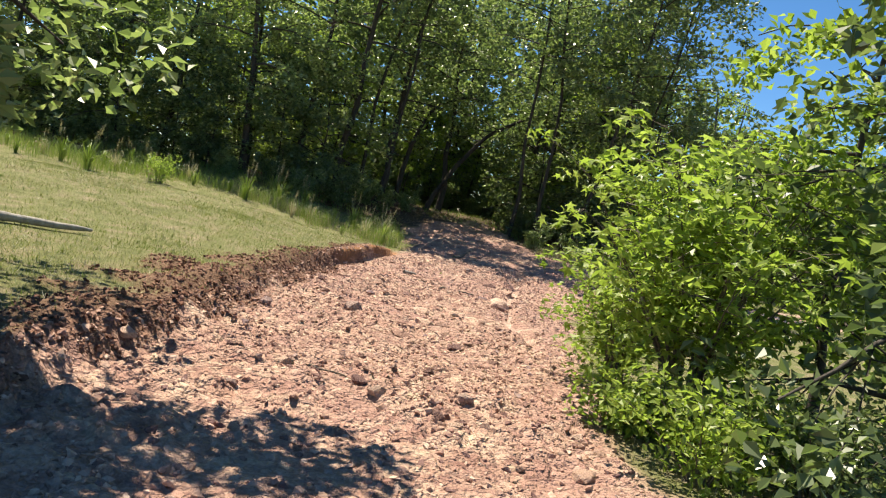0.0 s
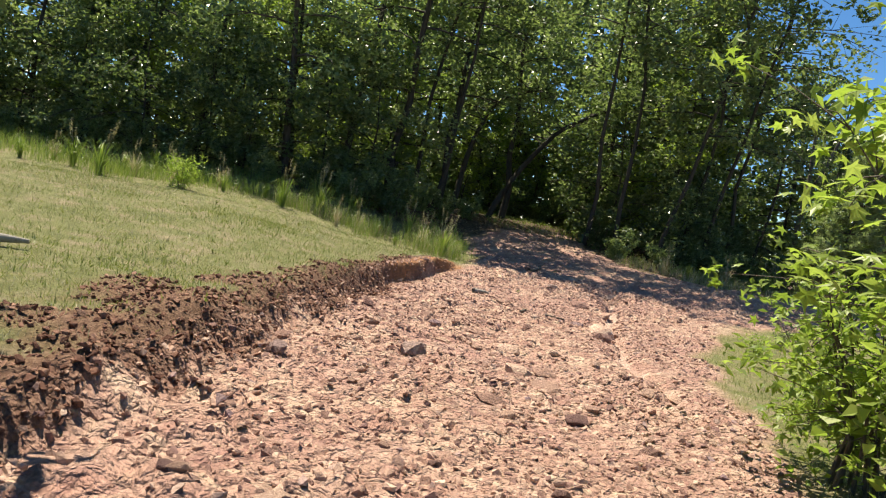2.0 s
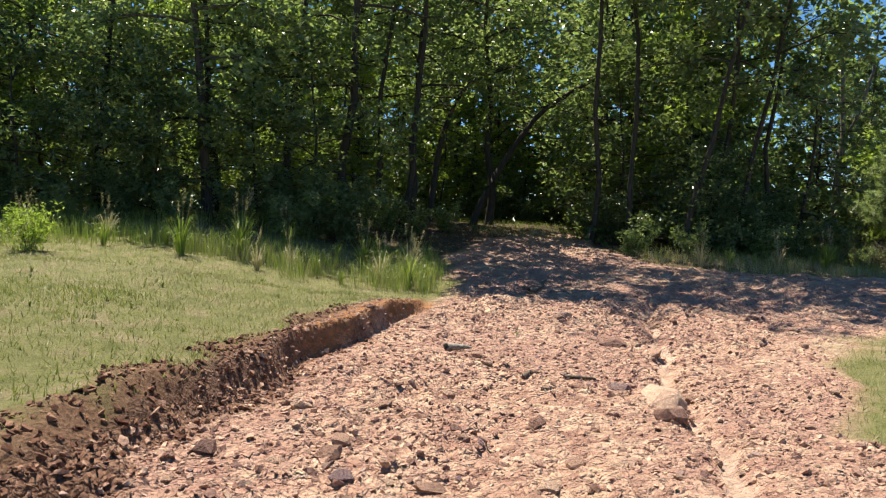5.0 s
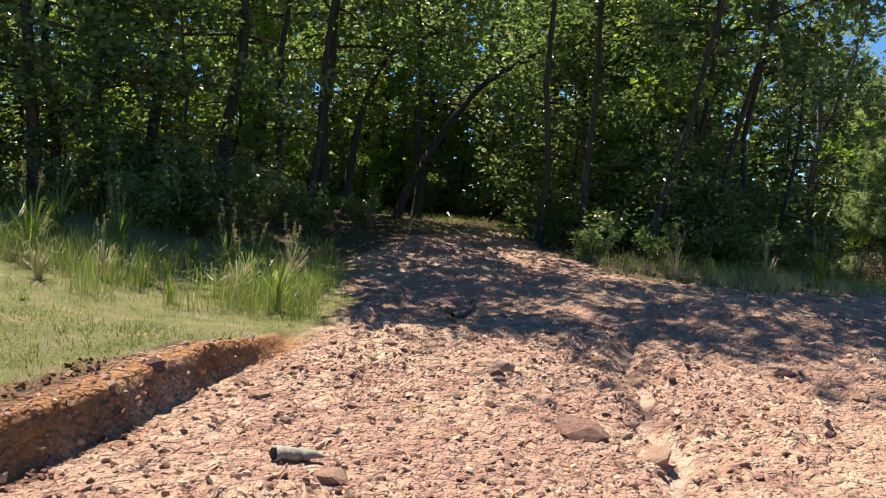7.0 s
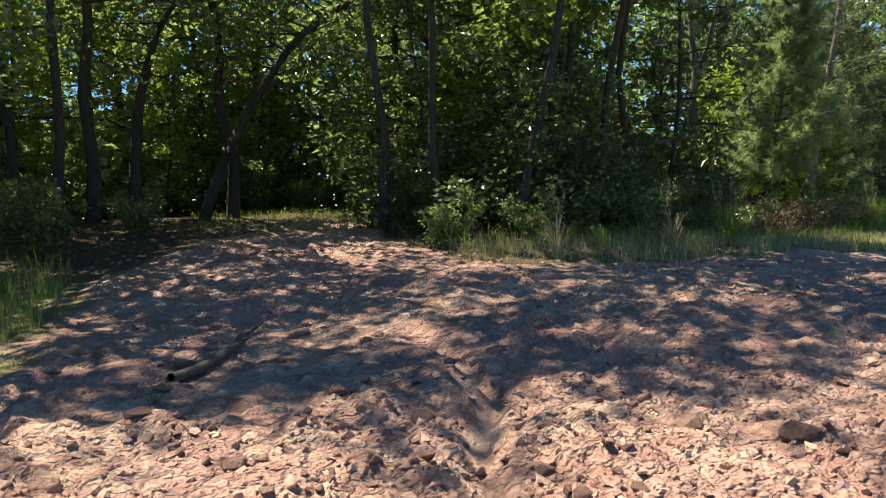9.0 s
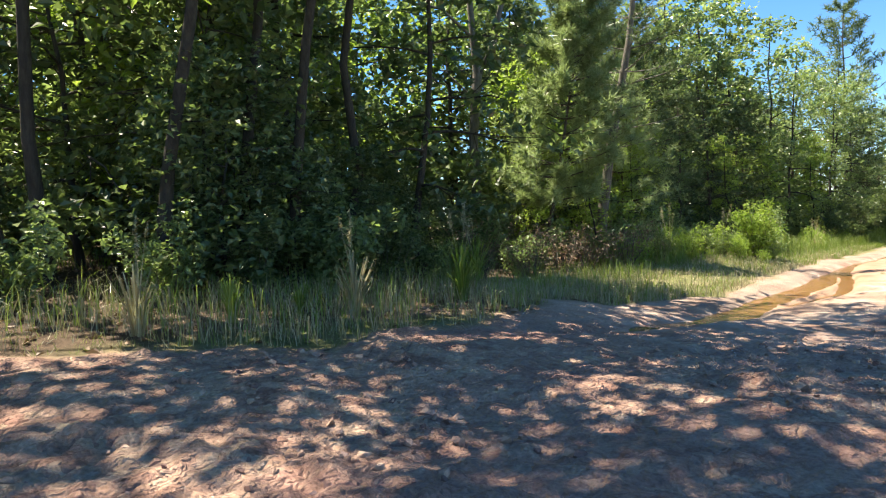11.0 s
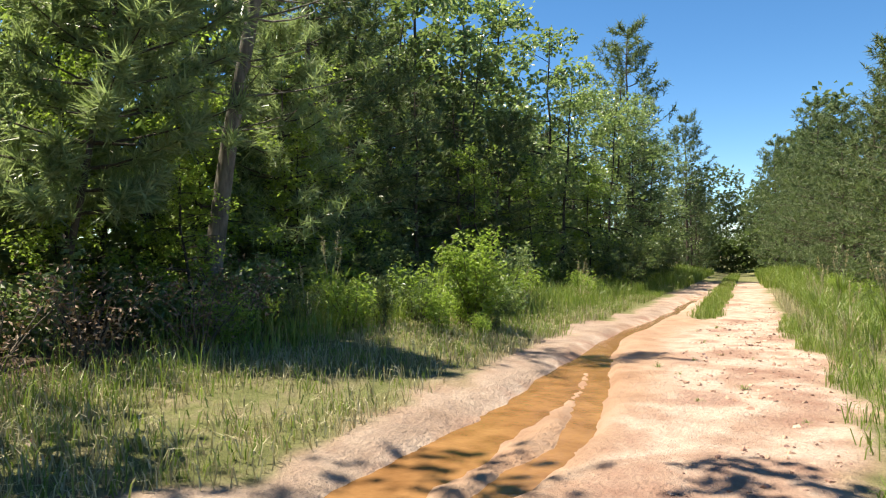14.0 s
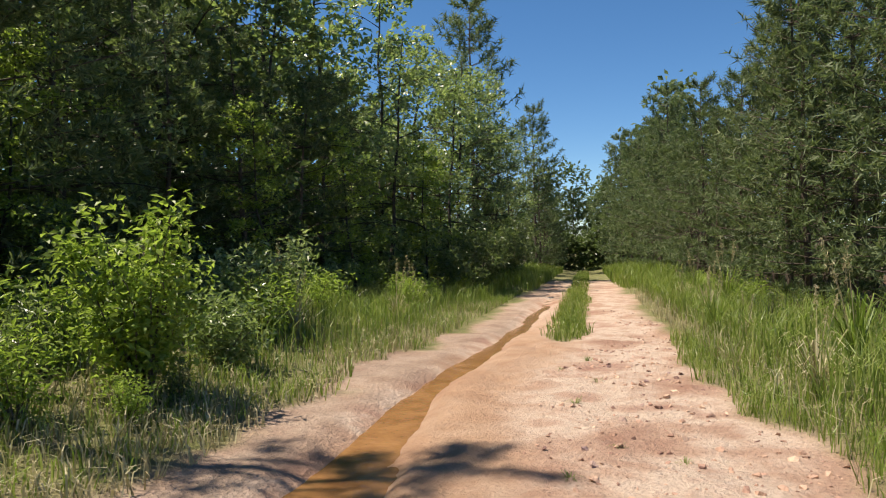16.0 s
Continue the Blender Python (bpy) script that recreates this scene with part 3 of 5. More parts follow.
def arching_tree(name, label, seed, base, points, radius, leaf_mat, bark_mat, per=60):
    """A tree whose trunk bends over along points, with leafy twigs on its outer part."""
    r = np.random.default_rng(seed)
    ob = thing(name, label, "tree", "woodland trees")
    wood, crown = Build(), Build()
    p = np.array(points, float)
    t = np.linspace(0, 1, len(p))
    q = np.linspace(0, 1, 16)
    path = np.stack([np.interp(q, t, p[:, i]) for i in range(3)], 1)
    path[1:-1] = (path[:-2] + 2 * path[1:-1] + path[2:]) / 4
    path += np.cumsum(r.normal(size=path.shape) * 0.03, 0) * q[:, None]
    path[0, 2] = -0.3
    rad = radius * (1 - 0.75 * q)
    tube(wood, path, rad, 8)
    for k in range(26):
        s = 0.38 + 0.62 * (k + r.uniform()) / 26
        root = np.array([np.interp(s, q, path[:, i]) for i in range(3)])
        way = unit(r.normal(size=3) * [1, 1, 0.6] + [0, 0, 0.35]) * r.uniform(0.7, 2.0)
        c = root + way
        tube(wood, [root, root + way * 0.5 + r.normal(size=3) * 0.08, c], [radius * 0.22, radius * 0.14, 0.006], 4)
        pts, out = clump(r, c, r.uniform(0.55, 0.95), int(per * r.uniform(0.7, 1.3)), 0.65)
        leaves(crown, pts, r, 0.17, 0.115, 0.5, out)
    part("trunk", wood.mesh("trunk", True), bark_mat, ob)
    part("crown", crown.mesh("crown"), leaf_mat, ob)
    return set_at(ob, *base)


def leaf_wall(name, label, line, height, depth, count, leaf, mat, seed, low=0.0):
    """The closed mass of far woods: countless leaves along a line, uneven along its top."""
    r = np.random.default_rng(seed)
    p = np.array(line, float)
    seg = np.r_[0, np.cumsum(np.hypot(*np.diff(p, axis=0).T))]
    s = r.uniform(0, seg[-1], count)
    x, y = np.interp(s, seg, p[:, 0]), np.interp(s, seg, p[:, 1])
    x, y = x + r.normal(size=count) * depth * 0.4, y + r.normal(size=count) * depth * 0.4
    top = height * (0.82 + 0.22 * vnoise(s * 0.35, s * 0, seed) + 0.10 * vnoise(s * 1.1, s * 0, seed + 1))
    z = land(x, y) + low + top * r.uniform(0, 1, count) ** 0.85
    gap = vnoise(s * 0.7, z * 0.8, seed + 3) > (-0.45 if height > 7 else -2)
    b = Build()
    leaves(b, np.stack([x, y, z], 1)[gap], r, leaf, leaf * 0.65, 0.6)
    ob = new(name, b.mesh(name))
    ob.data.materials.append(mat)
    return tagged(ob, label, "woods", kind="stuff")


def pine(name, label, seed, height, spread, low, whorls=18, arms=5, tufts=7, needle=0.19, thick=0.013, per=15, trunk_r=0.12, group="", bare=0.0, lean=(0, 0), trunk_mat=None):
    """A pine: whorls of upswept branches, each with bottle-brush tufts of long needles."""
    r = np.random.default_rng(seed)
    ob = thing(name, label, "tree", group)
    wood, crown = Build(), Build()
    t = np.linspace(0, 1, 8)
    wob = np.cumsum(r.normal(size=(8, 2)) * 0.05, 0) * height / 10
    path = np.stack([wob[:, 0] + lean[0] * t, wob[:, 1] + lean[1] * t, t * height - 0.2], 1)
    rad = trunk_r * (1 - 0.88 * t)
    tube(wood, path, rad, 8)
    cs, ds = [], []
    for k in range(whorls):
        s = (k + r.uniform(0.2, 0.8)) / whorls
        hz = low + (height * 0.985 - low) * s
        root = np.array([np.interp(hz, path[:, 2], path[:, i]) for i in range(2)] + [hz])
        for a in range(arms):
            az = a * 2 * math.pi / arms + k * 1.1 + r.uniform(-0.35, 0.35)
            reach = spread * (0.22 + 0.9 * (1 - s) ** 0.8) * r.uniform(0.55, 1.15) * min(1, 0.55 + s * 3)
            rise = reach * (0.15 + 0.55 * s) * r.uniform(0.5, 1.4)
            q = np.linspace(0, 1, 5)[:, None]
            limb = root + np.array([math.cos(az), math.sin(az), 0]) * reach * q + np.array([0, 0, rise]) * q**1.7
            tube(wood, limb, 0.022 * (1 - 0.75 * q[:, 0]) * (0.5 + 0.5 * reach / spread), 4)
            if r.uniform() < bare * (1 - s) * 1.6:
                continue
            for q0 in np.linspace(0.5, 1.0, tufts):
                c = np.array([np.interp(q0, q[:, 0], limb[:, i]) for i in range(3)]) + r.normal(size=3) * 0.085 * reach * np.array([1, 1, 0.4]) * (q0 < 0.97)
                cs.append(c)
                ds.append(np.array([math.cos(az), math.sin(az), 0.9 + s]) + r.normal(size=3) * 0.35)
    for _ in range(4):
        cs.append(path[-1] + [0, 0, r.uniform(-0.3, 0.15)])
        ds.append(np.array([0, 0, 1.0]))
    c, d = np.repeat(np.array(cs), per, 0), np.repeat(unit(np.array(ds)), per, 0)
    n = len(c)
    base = c + d * r.uniform(-0.14, 0.10, (n, 1))
    way = unit(d * 0.75 + unit(r.normal(size=(n, 3))) * 1.0)
    ln = needle * r.uniform(0.7, 1.2, (n, 1))
    b = unit(np.cross(way, r.normal(size=(n, 3)))) * thick * 0.5
    v = np.stack([base - b, base + b, base + way * ln - [0, 0, 0.02]], 1).reshape(-1, 3)
    crown.add(v, np.arange(n * 3).reshape(-1, 3))
    part("trunk", wood.mesh("trunk", True), trunk_mat or BARK_PINE, ob)
    part("crown", crown.mesh("crown"), NEEDLE_SUNLIT if name == "young_pine" else NEEDLE, ob)
    return ob


def shrub(name, label, seed, height, spread, leaf_mat, stems=9, per=60, leaf=(0.10, 0.055), group="", category="shrub", clumps=4, squash=0.8, split=False):
    r = np.random.default_rng(seed)
    ob = thing(name, label, category, group)
    wood, crown = Build(), Build()
    for k in range(stems):
        az, rr = k * 2.4 + r.uniform(-0.4, 0.4), spread * r.uniform(0.25, 1.0)
        tip = np.array([math.cos(az) * rr, math.sin(az) * rr, height * r.uniform(0.55, 1.05)])
        q = np.linspace(0, 1, 5)[:, None]
        stem = np.array([math.cos(az), math.sin(az), 0]) * 0.08 * spread + tip * q + np.array([0, 0, 0.25 * height]) * q * (1 - q) + r.normal(size=(5, 3)) * 0.03 * height * q
        stem[0, 2] = -0.08
        wood = Build() if split else wood
        tube(wood, stem, 0.014 * (1 - 0.8 * q[:, 0]) * (0.6 + 0.25 * height), 4)
        for q0 in np.linspace(0.25, 1.0, clumps):
            c = np.array([np.interp(q0, q[:, 0], stem[:, i]) for i in range(3)]) + r.normal(size=3) * 0.12 * spread
            pts, out = clump(r, c, (0.16 + 0.16 * spread) * r.uniform(0.7, 1.3), int(per * r.uniform(0.6, 1.3)), squash)
            pts[:, 2] = np.maximum(pts[:, 2], 0.03)
            leaves(crown, pts, r, leaf[0], leaf[1], 0.6, out)
        if split:
            part("stem", wood.mesh("stem", True), TWIG, ob)
    if not split:
        part("stem", wood.mesh("stem", True), TWIG, ob)
    part("foliage", crown.mesh("foliage"), leaf_mat, ob)
    return ob


def set_at(ob, x, y, turn=0.0, scale=1.0, sink=0.0):
    ob.matrix_basis = pose(x, y, at(x, y) - sink, 0, 0, turn) @ Matrix.Scale(scale, 4)
    return ob


def spread_copies(protos, places, r, lo=0.85, hi=1.2):
    """Stands the first of each kind at the first places and copies at the rest."""
    used = set()
    for k, (x, y) in enumerate(places):
        ob = protos[k % len(protos)]
        m = pose(x, y, at(x, y) - 0.05, r.uniform(-3, 3), r.uniform(-3, 3), r.uniform(0, 360)) @ Matrix.Scale(r.uniform(lo, hi), 4)
        if ob.name not in used:
            used.add(ob.name)
            ob.matrix_basis = m
        else:
            copy_thing(ob, m)


wild = np.random.default_rng(11)
WOOD_LABEL = "leafy oak with thin dark trunk in dense woods"
OAKS = [
    broadleaf("oak_tree", WOOD_LABEL, 1, 14, 2.5, 1.8, LEAF_OAK, BARK_DARK, 24, 60, (0.215, 0.14), 0.15, group="woodland trees"),
    broadleaf("oak_tree", WOOD_LABEL, 2, 12.5, 2.8, 1.0, LEAF_OAK, BARK_DARK, 23, 62, (0.205, 0.135), 0.12, group="woodland trees"),
    broadleaf("sweetgum_tree", "bright green sweetgum with slim trunk in the woods", 3, 12, 2.4, 1.6, LEAF_GUM, BARK_DARK, 23, 58, (0.20, 0.145), 0.11, group="woodland trees"),
    broadleaf("understory_tree", "low dark-leaved tree branching to the ground", 4, 6.0, 2.2, 0.3, LEAF_DARK, BARK_DARK, 20, 58, (0.185, 0.12), 0.055, group="woodland trees"),
]
DENSE = broadleaf("understory_tree", "dense dark leafy understory tree shading the wood's edge", 14, 4.6, 1.9, 0.25, LEAF_DARK, BARK_DARK, 24, 72, (0.17, 0.11), 0.05, group="woodland trees")
DEEP = [
    broadleaf("oak_tree", WOOD_LABEL, 5, 15, 3.0, 1.0, LEAF_OAK, BARK_DARK, 20, 40, (0.34, 0.22), 0.15, group="woodland trees"),
    broadleaf("oak_tree", WOOD_LABEL, 6, 14, 2.8, 2.5, LEAF_DARK, BARK_DARK, 20, 38, (0.34, 0.22), 0.13, group="woodland trees"),
]
THICKET = [
    shrub("thicket_shrub", "dark leafy understory shrub at the wood's edge", 31, 2.3, 1.2, LEAF_DARK, 10, 44, (0.16, 0.10), "thicket shrubs"),
    shrub("thicket_shrub", "dense green shrub at the wood's edge", 32, 1.6, 1.0, LEAF_OAK, 10, 42, (0.14, 0.09), "thicket shrubs"),
]


PINE_DENSE = dict(needle=0.30, thick=0.040, per=11)
PINES = [
    pine("pine_tree", "loblolly pine with long green needles beside the track", 21, 10.5, 2.9, 0.3, 19, 5, 10, group="roadside pines", **PINE_DENSE),
    pine("pine_tree", "loblolly pine with some bare lower branches", 22, 9.2, 2.7, 0.2, 17, 5, 10, group="roadside pines", bare=0.3, **PINE_DENSE),
]


def woods():
    """Trees behind the clearing and along the north side of the track, thick enough to close the view."""
    front = [(-27 + k * 2.0 + wild.uniform(-0.5, 0.5), 32.6 + wild.uniform(-0.9, 0.9)) for k in range(13)]
    front += [(11.0, 35.2), (13.0, 34.2), (14.6, 36.4), (16.4, 38.6), (12.4, 38.4)]
    spread_copies([OAKS[0], OAKS[3], OAKS[1], OAKS[3], OAKS[2]], front, wild, 0.88, 1.12)
    low = [(-27 + k * 2.1 + wild.uniform(-0.6, 0.6), 31.2 + wild.uniform(-0.4, 0.9)) for k in range(14)]
    low += [(12.6, 32.6)]
    r2 = np.random.default_rng(5)

    def more(ob, x, y, lo, hi):
        copy_thing(ob, pose(x, y, at(x, y) - 0.05, r2.uniform(-3, 3), r2.uniform(-3, 3), r2.uniform(0, 360)) @ Matrix.Scale(r2.uniform(lo, hi), 4))

    for x, y in low:
        more(OAKS[3], x, y, 0.6, 0.95)
    deep = []
    for row, (y0, n) in enumerate(((36.5, 14), (41, 13), (46, 12))):
        for k in range(n):
            x, y = -27 + (k + 0.5 * (row % 2)) * 48 / n + wild.uniform(-0.9, 0.9), y0 + wild.uniform(-1.2, 1.2)
            if not (-7 < x < 14 and y < 44) and not (x > 14 and y < 39.5):
                deep.append((x, y))
    spread_copies(DEEP, deep, wild, 0.8, 1.05)
    for x, y in ((1.0, 38.8), (11.6, 39.2), (8.8, 48), (3.6, 47.0), (12.8, 42.5), (6.2, 46.5), (-0.6, 42)):
        more(DEEP[0], x, y, 0.95, 1.1)
    for x, y, s in ((-1.6, 36.6, 0.6), (-4.2, 37.2, 0.65), (0.4, 38.0, 0.6), (-6.2, 38.4, 0.7), (-2.6, 40.0, 0.7), (1.2, 39.5, 0.5), (3.0, 42.5, 0.55), (5.0, 41.6, 0.42), (7.0, 44.2, 0.6), (9.6, 44.6, 0.55), (11.4, 41.6, 0.5), (12.4, 44.0, 0.6), (0.2, 44, 0.6), (2.2, 37.6, 0.3), (8.2, 46.5, 0.6)):
        more(OAKS[2], x, y, s, s)
    set_at(DENSE, 12.6, 31.9, 20, 0.72)
    for x, y, s in ((13.7, 31.8, 0.62), (14.9, 32.6, 0.65), (13.3, 33.3, 0.8), (16.2, 33.6, 0.6), (17.6, 34.2, 0.55), (1.4, 31.4, 0.45), (-1.2, 31.6, 0.5), (-4.6, 31.4, 0.6), (11.2, 37.4, 0.7)):
        more(DENSE, x, y, s, s)
    # along the track
    for k in range(16):
        u = 35.0 + k * 2.7 + r2.uniform(-0.7, 0.7)
        more((PINES[0], OAKS[1], PINES[0], PINES[1])[k % 4], *road_xy(u + 1.0, 28.2 + r2.uniform(-0.4, 0.8)), 0.72, 0.9)
        more(DEEP[1], *road_xy(u + 1.2, 30.6 + r2.uniform(-0.7, 0.7)), 0.82, 0.98)
    for u, v, s in ((45.6, 23.9, 0.62), (48.0, 23.4, 0.66), (50.8, 23.2, 0.62), (53.5, 23.5, 0.7), (56.5, 22.2, 0.7), (60, 22.3, 0.7), (64, 22.6, 0.75), (69, 22.3, 0.72), (43.0, 23.9, 0.56), (75, 22.3, 0.75), (82, 22, 0.75)):
        more(PINES[1] if u < 55 and s > 0.6 else OAKS[1], *road_xy(u, v + (2.0 if u < 58 else 0.6)), s * 1.05, s * 1.15)
    # the first two trees are added to shade the verge and track
    for u, v, s in ((27.4, 24.6, 0.76), (27.8, 28.4, 1.15), (46.5, 27.0, 0.82), (51, 26.6, 0.82)):
        more(DEEP[1], *road_xy(u, v), s, s)
    for u, v, s in ((50, 28.0, 0.9), (54, 27.4, 0.95), (58, 26.8, 0.95), (62.5, 26.2, 0.9), (67, 26, 0.85)):
        more(DEEP[0], *road_xy(u, v), s, s)
    for u, v, s in ((33.4, 24.0, 0.30), (34.6, 23.1, 0.26), (35.7, 23.6, 0.32), (37.6, 23.2, 0.28), (35.4, 25.4, 0.5), (36.6, 24.4, 0.3), (38.8, 24.2, 0.4), (41.0, 24.2, 0.36), (46.6, 22.9, 0.36), (52.0, 22.7, 0.4), (57.5, 21.9, 0.42), (62, 22.0, 0.45)):
        more(OAKS[2], *road_xy(u, v + 1.3), s, s)
    for k in range(12):
        more((OAKS[3], OAKS[2])[k % 2], *road_xy(34.5 + k * 2.4, 26.4 + r2.uniform(-0.3, 0.4)), 0.3, 0.42)
    edge = [(-26 + k * 1.5, 30.2 + wild.uniform(-0.5, 0.5)) for k in range(20) if -26 + k * 1.5 < 2.2]
    edge += [(9.9, 30.9), (10.0, 33.6), (11.6, 30.6), (12.8, 30.8), (14.0, 31.0), (15.2, 31.6), (16.4, 32.2), (17.8, 33.0), (4.4, 34.6), (3.0, 32.0), (2.2, 33.4), (7.4, 41.5), (9.2, 42)]
    spread_copies(THICKET, edge, wild, 0.6, 1.15)
    for k in range(26):
        more(THICKET[1], *road_xy(31 + k * 1.45, 24.6 + wild.uniform(-0.5, 0.5)), 0.5, 0.95)


woods()
leaf_wall("far_woods", "dense far woods closing the view", [(-60, 30), (-34, 40), (-26, 50), (0, 53), (20, 52), (28, 50)], 20, 3.0, 25000, 0.55, LEAF_DARK, 41)
leaf_wall("far_woods", "tall dark woods far behind the clearing", [(-50, 48), (-20, 57), (6, 58), (22, 56)], 25, 3.0, 17000, 0.95, LEAF_DARK, 50)
leaf_wall("far_woods", "dense far woods behind the track", [(28, 49), (44, 54), (66, 63), (100, 76)], 13, 2.5, 11000, 0.55, LEAF_DARK, 42)
leaf_wall("far_woods", "low leafy scrub at the back of the woods", [(-6, 47), (4, 48.5), (14, 48.5), (24, 45)], 6.5, 0.8, 9000, 0.45, LEAF_OAK, 47)
# the brighter leaf colour stands in for sunlight on these back trees
leaf_wall("far_woods", "leafy young trees at the back of the woods", [(14.5, 42), (18, 43.5), (22, 45), (27, 47), (40, 52)], 12, 1.4, 10000, 0.34, LEAF_GUM, 48)
leaf_wall("far_woods", "dark scrub closing the back of the woods", [(-40, 44), (-10, 49.5), (10, 50.5), (30, 47), (60, 58)], 5.5, 1.0, 11000, 0.50, LEAF_DARK, 46)
leaf_wall("far_woods", "dark scrub deep in the woods", [(-28, 36), (-10, 38.5), (2, 40.5), (5, 43.5), (12, 43.5), (13, 37), (20, 39)], 3.2, 1.4, 9000, 0.30, LEAF_DARK, 43)
leaf_wall("far_woods", "dark scrub deep in the woods", [road_xy(32, 27), road_xy(50, 26.5), road_xy(75, 26)], 4.0, 1.2, 8000, 0.30, LEAF_DARK, 44)

arching_tree("oak_tree", "dark oak trunk bending over the trail", 51, (4.1, 38.0), [(0, 0, 0), (0.25, 0, 2.5), (0.7, -0.1, 4.3), (1.5, -0.4, 5.6), (3.4, -0.8, 6.2)], 0.15, LEAF_DARK, BARK_DARK)
arching_tree("oak_tree", "dark leaning oak arching across the trail", 52, (5.7, 37.6), [(0, 0, 0), (1.1, -0.2, 2.4), (2.5, -0.6, 4.4), (4.4, -1.0, 5.6), (7.4, -1.6, 6.2)], 0.15, LEAF_OAK, BARK_DARK)
# Several trees are added; their crowns stay out of view and shade the clay.
for k, (x, y, tall, low, lx, ly) in enumerate((
        (3.4, 37.2, 13, 5.0, 0.4, -0.5), (6.6, 38.4, 13, 5.0, -0.4, -0.5), (-3.0, 31.9, 12, 3.5, -0.2, 0.6), (-0.9, 32.9, 12.5, 4.0, -0.2, 0.6), (1.0, 33.2, 17, 6.5, 1.4, -3.0),
        (3.0, 34.4, 17.5, 7.5, 1.6, -3.4), (1.9, 35.8, 18.5, 8.0, 2.0, -4.4), (10.5, 32.8, 18.5, 7.5, -2.4, -4.2), (12.7, 32.4, 17, 6.0, 0.2, -3.2), (14.8, 33.2, 16, 6.0, 0.6, -1.4), (11.6, 31.6, 15, 5.0, 0.3, -4.6), (13.7, 31.9, 15, 5.0, 0.2, -4.6), (9.6, 33.8, 18.5, 8.0, -1.8, -4.6))):
    # From k == 4 the darker leaf stands in for shade in the crown.
    ob = broadleaf("oak_tree", "tall slim dark-trunked oak with high crown, several added for shade", 60 + k, tall, 4.0 if tall > 18 else 3.1, low, LEAF_DARK if k > 3 else LEAF_OAK, BARK_PINE if k == 2 else BARK_DARK, 20 if tall > 18 else 18, 58 if tall > 18 else 62, (0.22, 0.15), 0.095 if k > 4 else 0.16, (lx, ly), "woodland trees")
    set_at(ob, x, y)


def forked_tree():
    """A half-dead tree with pale bark, its trunk forking in two above head height."""
    r = np.random.default_rng(71)
    ob = thing("forked_tree", "half-dead forked tree with pale grey bark", "tree")
    wood, crown = Build(), Build()
    tube(wood, [(0, 0, -0.3), (0.06, 0, 1.6), (0.02, 0, 3.4), (0.22, 0, 5.2)], [0.17, 0.14, 0.13, 0.14], 8)
    tube(wood, [(0.22, 0, 5.1), (0.10, 0, 6.6), (0.05, 0.1, 8.5), (-0.3, 0.2, 11)], [0.11, 0.09, 0.07, 0.03], 7)
    tube(wood, [(0.22, 0, 5.1), (0.75, -0.1, 6.2), (1.25, -0.2, 8.0), (1.5, -0.1, 10.5)], [0.11, 0.085, 0.06, 0.025], 7)
    tube(wood, [(0.45, 0, 5.5), (0.95, 0.1, 6.2), (1.0, 0.1, 6.7)], [0.06, 0.04, 0.02], 5)
    tube(wood, [(0.1, 0, 6.2), (-0.8, 0.1, 6.9), (-1.9, 0.2, 7.0), (-2.6, 0.2, 7.5)], [0.045, 0.035, 0.02, 0.008], 5)
    tube(wood, [(0.0, 0, 4.6), (-0.9, -0.1, 5.2), (-1.6, -0.2, 5.2)], [0.04, 0.025, 0.008], 4)
    for c in ((0.9, -0.3, 4.7), (1.3, -0.4, 5.1), (0.6, -0.5, 4.2), (0.3, 0.3, 10.5), (1.5, 0.2, 10.2), (-0.9, 0.2, 10.8)):
        pts, out = clump(r, np.array(c), 0.75, 150, 0.7)
        leaves(crown, pts, r, 0.17, 0.12, 0.5, out)
    part("trunk", wood.mesh("trunk", True), BARK_PALE, ob)
    part("crown", crown.mesh("crown"), LEAF_GUM, ob)
    return set_at(ob, 21.0, 37.6)


forked_tree()
for k, (u, v) in enumerate(((32.0, 23.3), (33.1, 22.8), (34.4, 23.2), (30.9, 23.4), (29.6, 23.4), (28.4, 23.8))):
    set_at(shrub("dead_brush", "tangled grey-brown dead brush beside the verge", 140 + k, 1.1, 0.7, LITTER, 14, 9, (0.07, 0.03), "dead brush", "bush", 5, split=True), *road_xy(u, v))

set_at(pine("young_pine", "young pine, sunlight put into its soft pale green needles", 23, 7.2, 1.75, 1.5, 17, 6, 10, 0.30, 0.026, 34, 0.06, lean=(0.85, -0.85)), 21.4, 35.4, 0)
set_at(pine("pine_tree", "tall pine with pale flaking trunk and few branches", 24, 10.5, 2.0, 2.8, 15, 4, 7, 0.26, 0.022, 16, 0.17, bare=0.6, lean=(1.1, -1.1), trunk_mat=BARK_PALE), 23.7, 35.8, 0)
set_at(pine("pine_tree", "broad dark pine overhanging the verge", 25, 9.6, 3.1, 0.5, 14, 6, 11, 0.30, 0.034, 22, 0.13), *road_xy(40.6, 26.3), 10)
set_at(pine("young_pine", "young pine with long drooping needle tufts", 26, 5.6, 1.6, 0.6, 12, 6, 8, 0.28, 0.020, 20, 0.05), *road_xy(37.8, 24.9), 80)


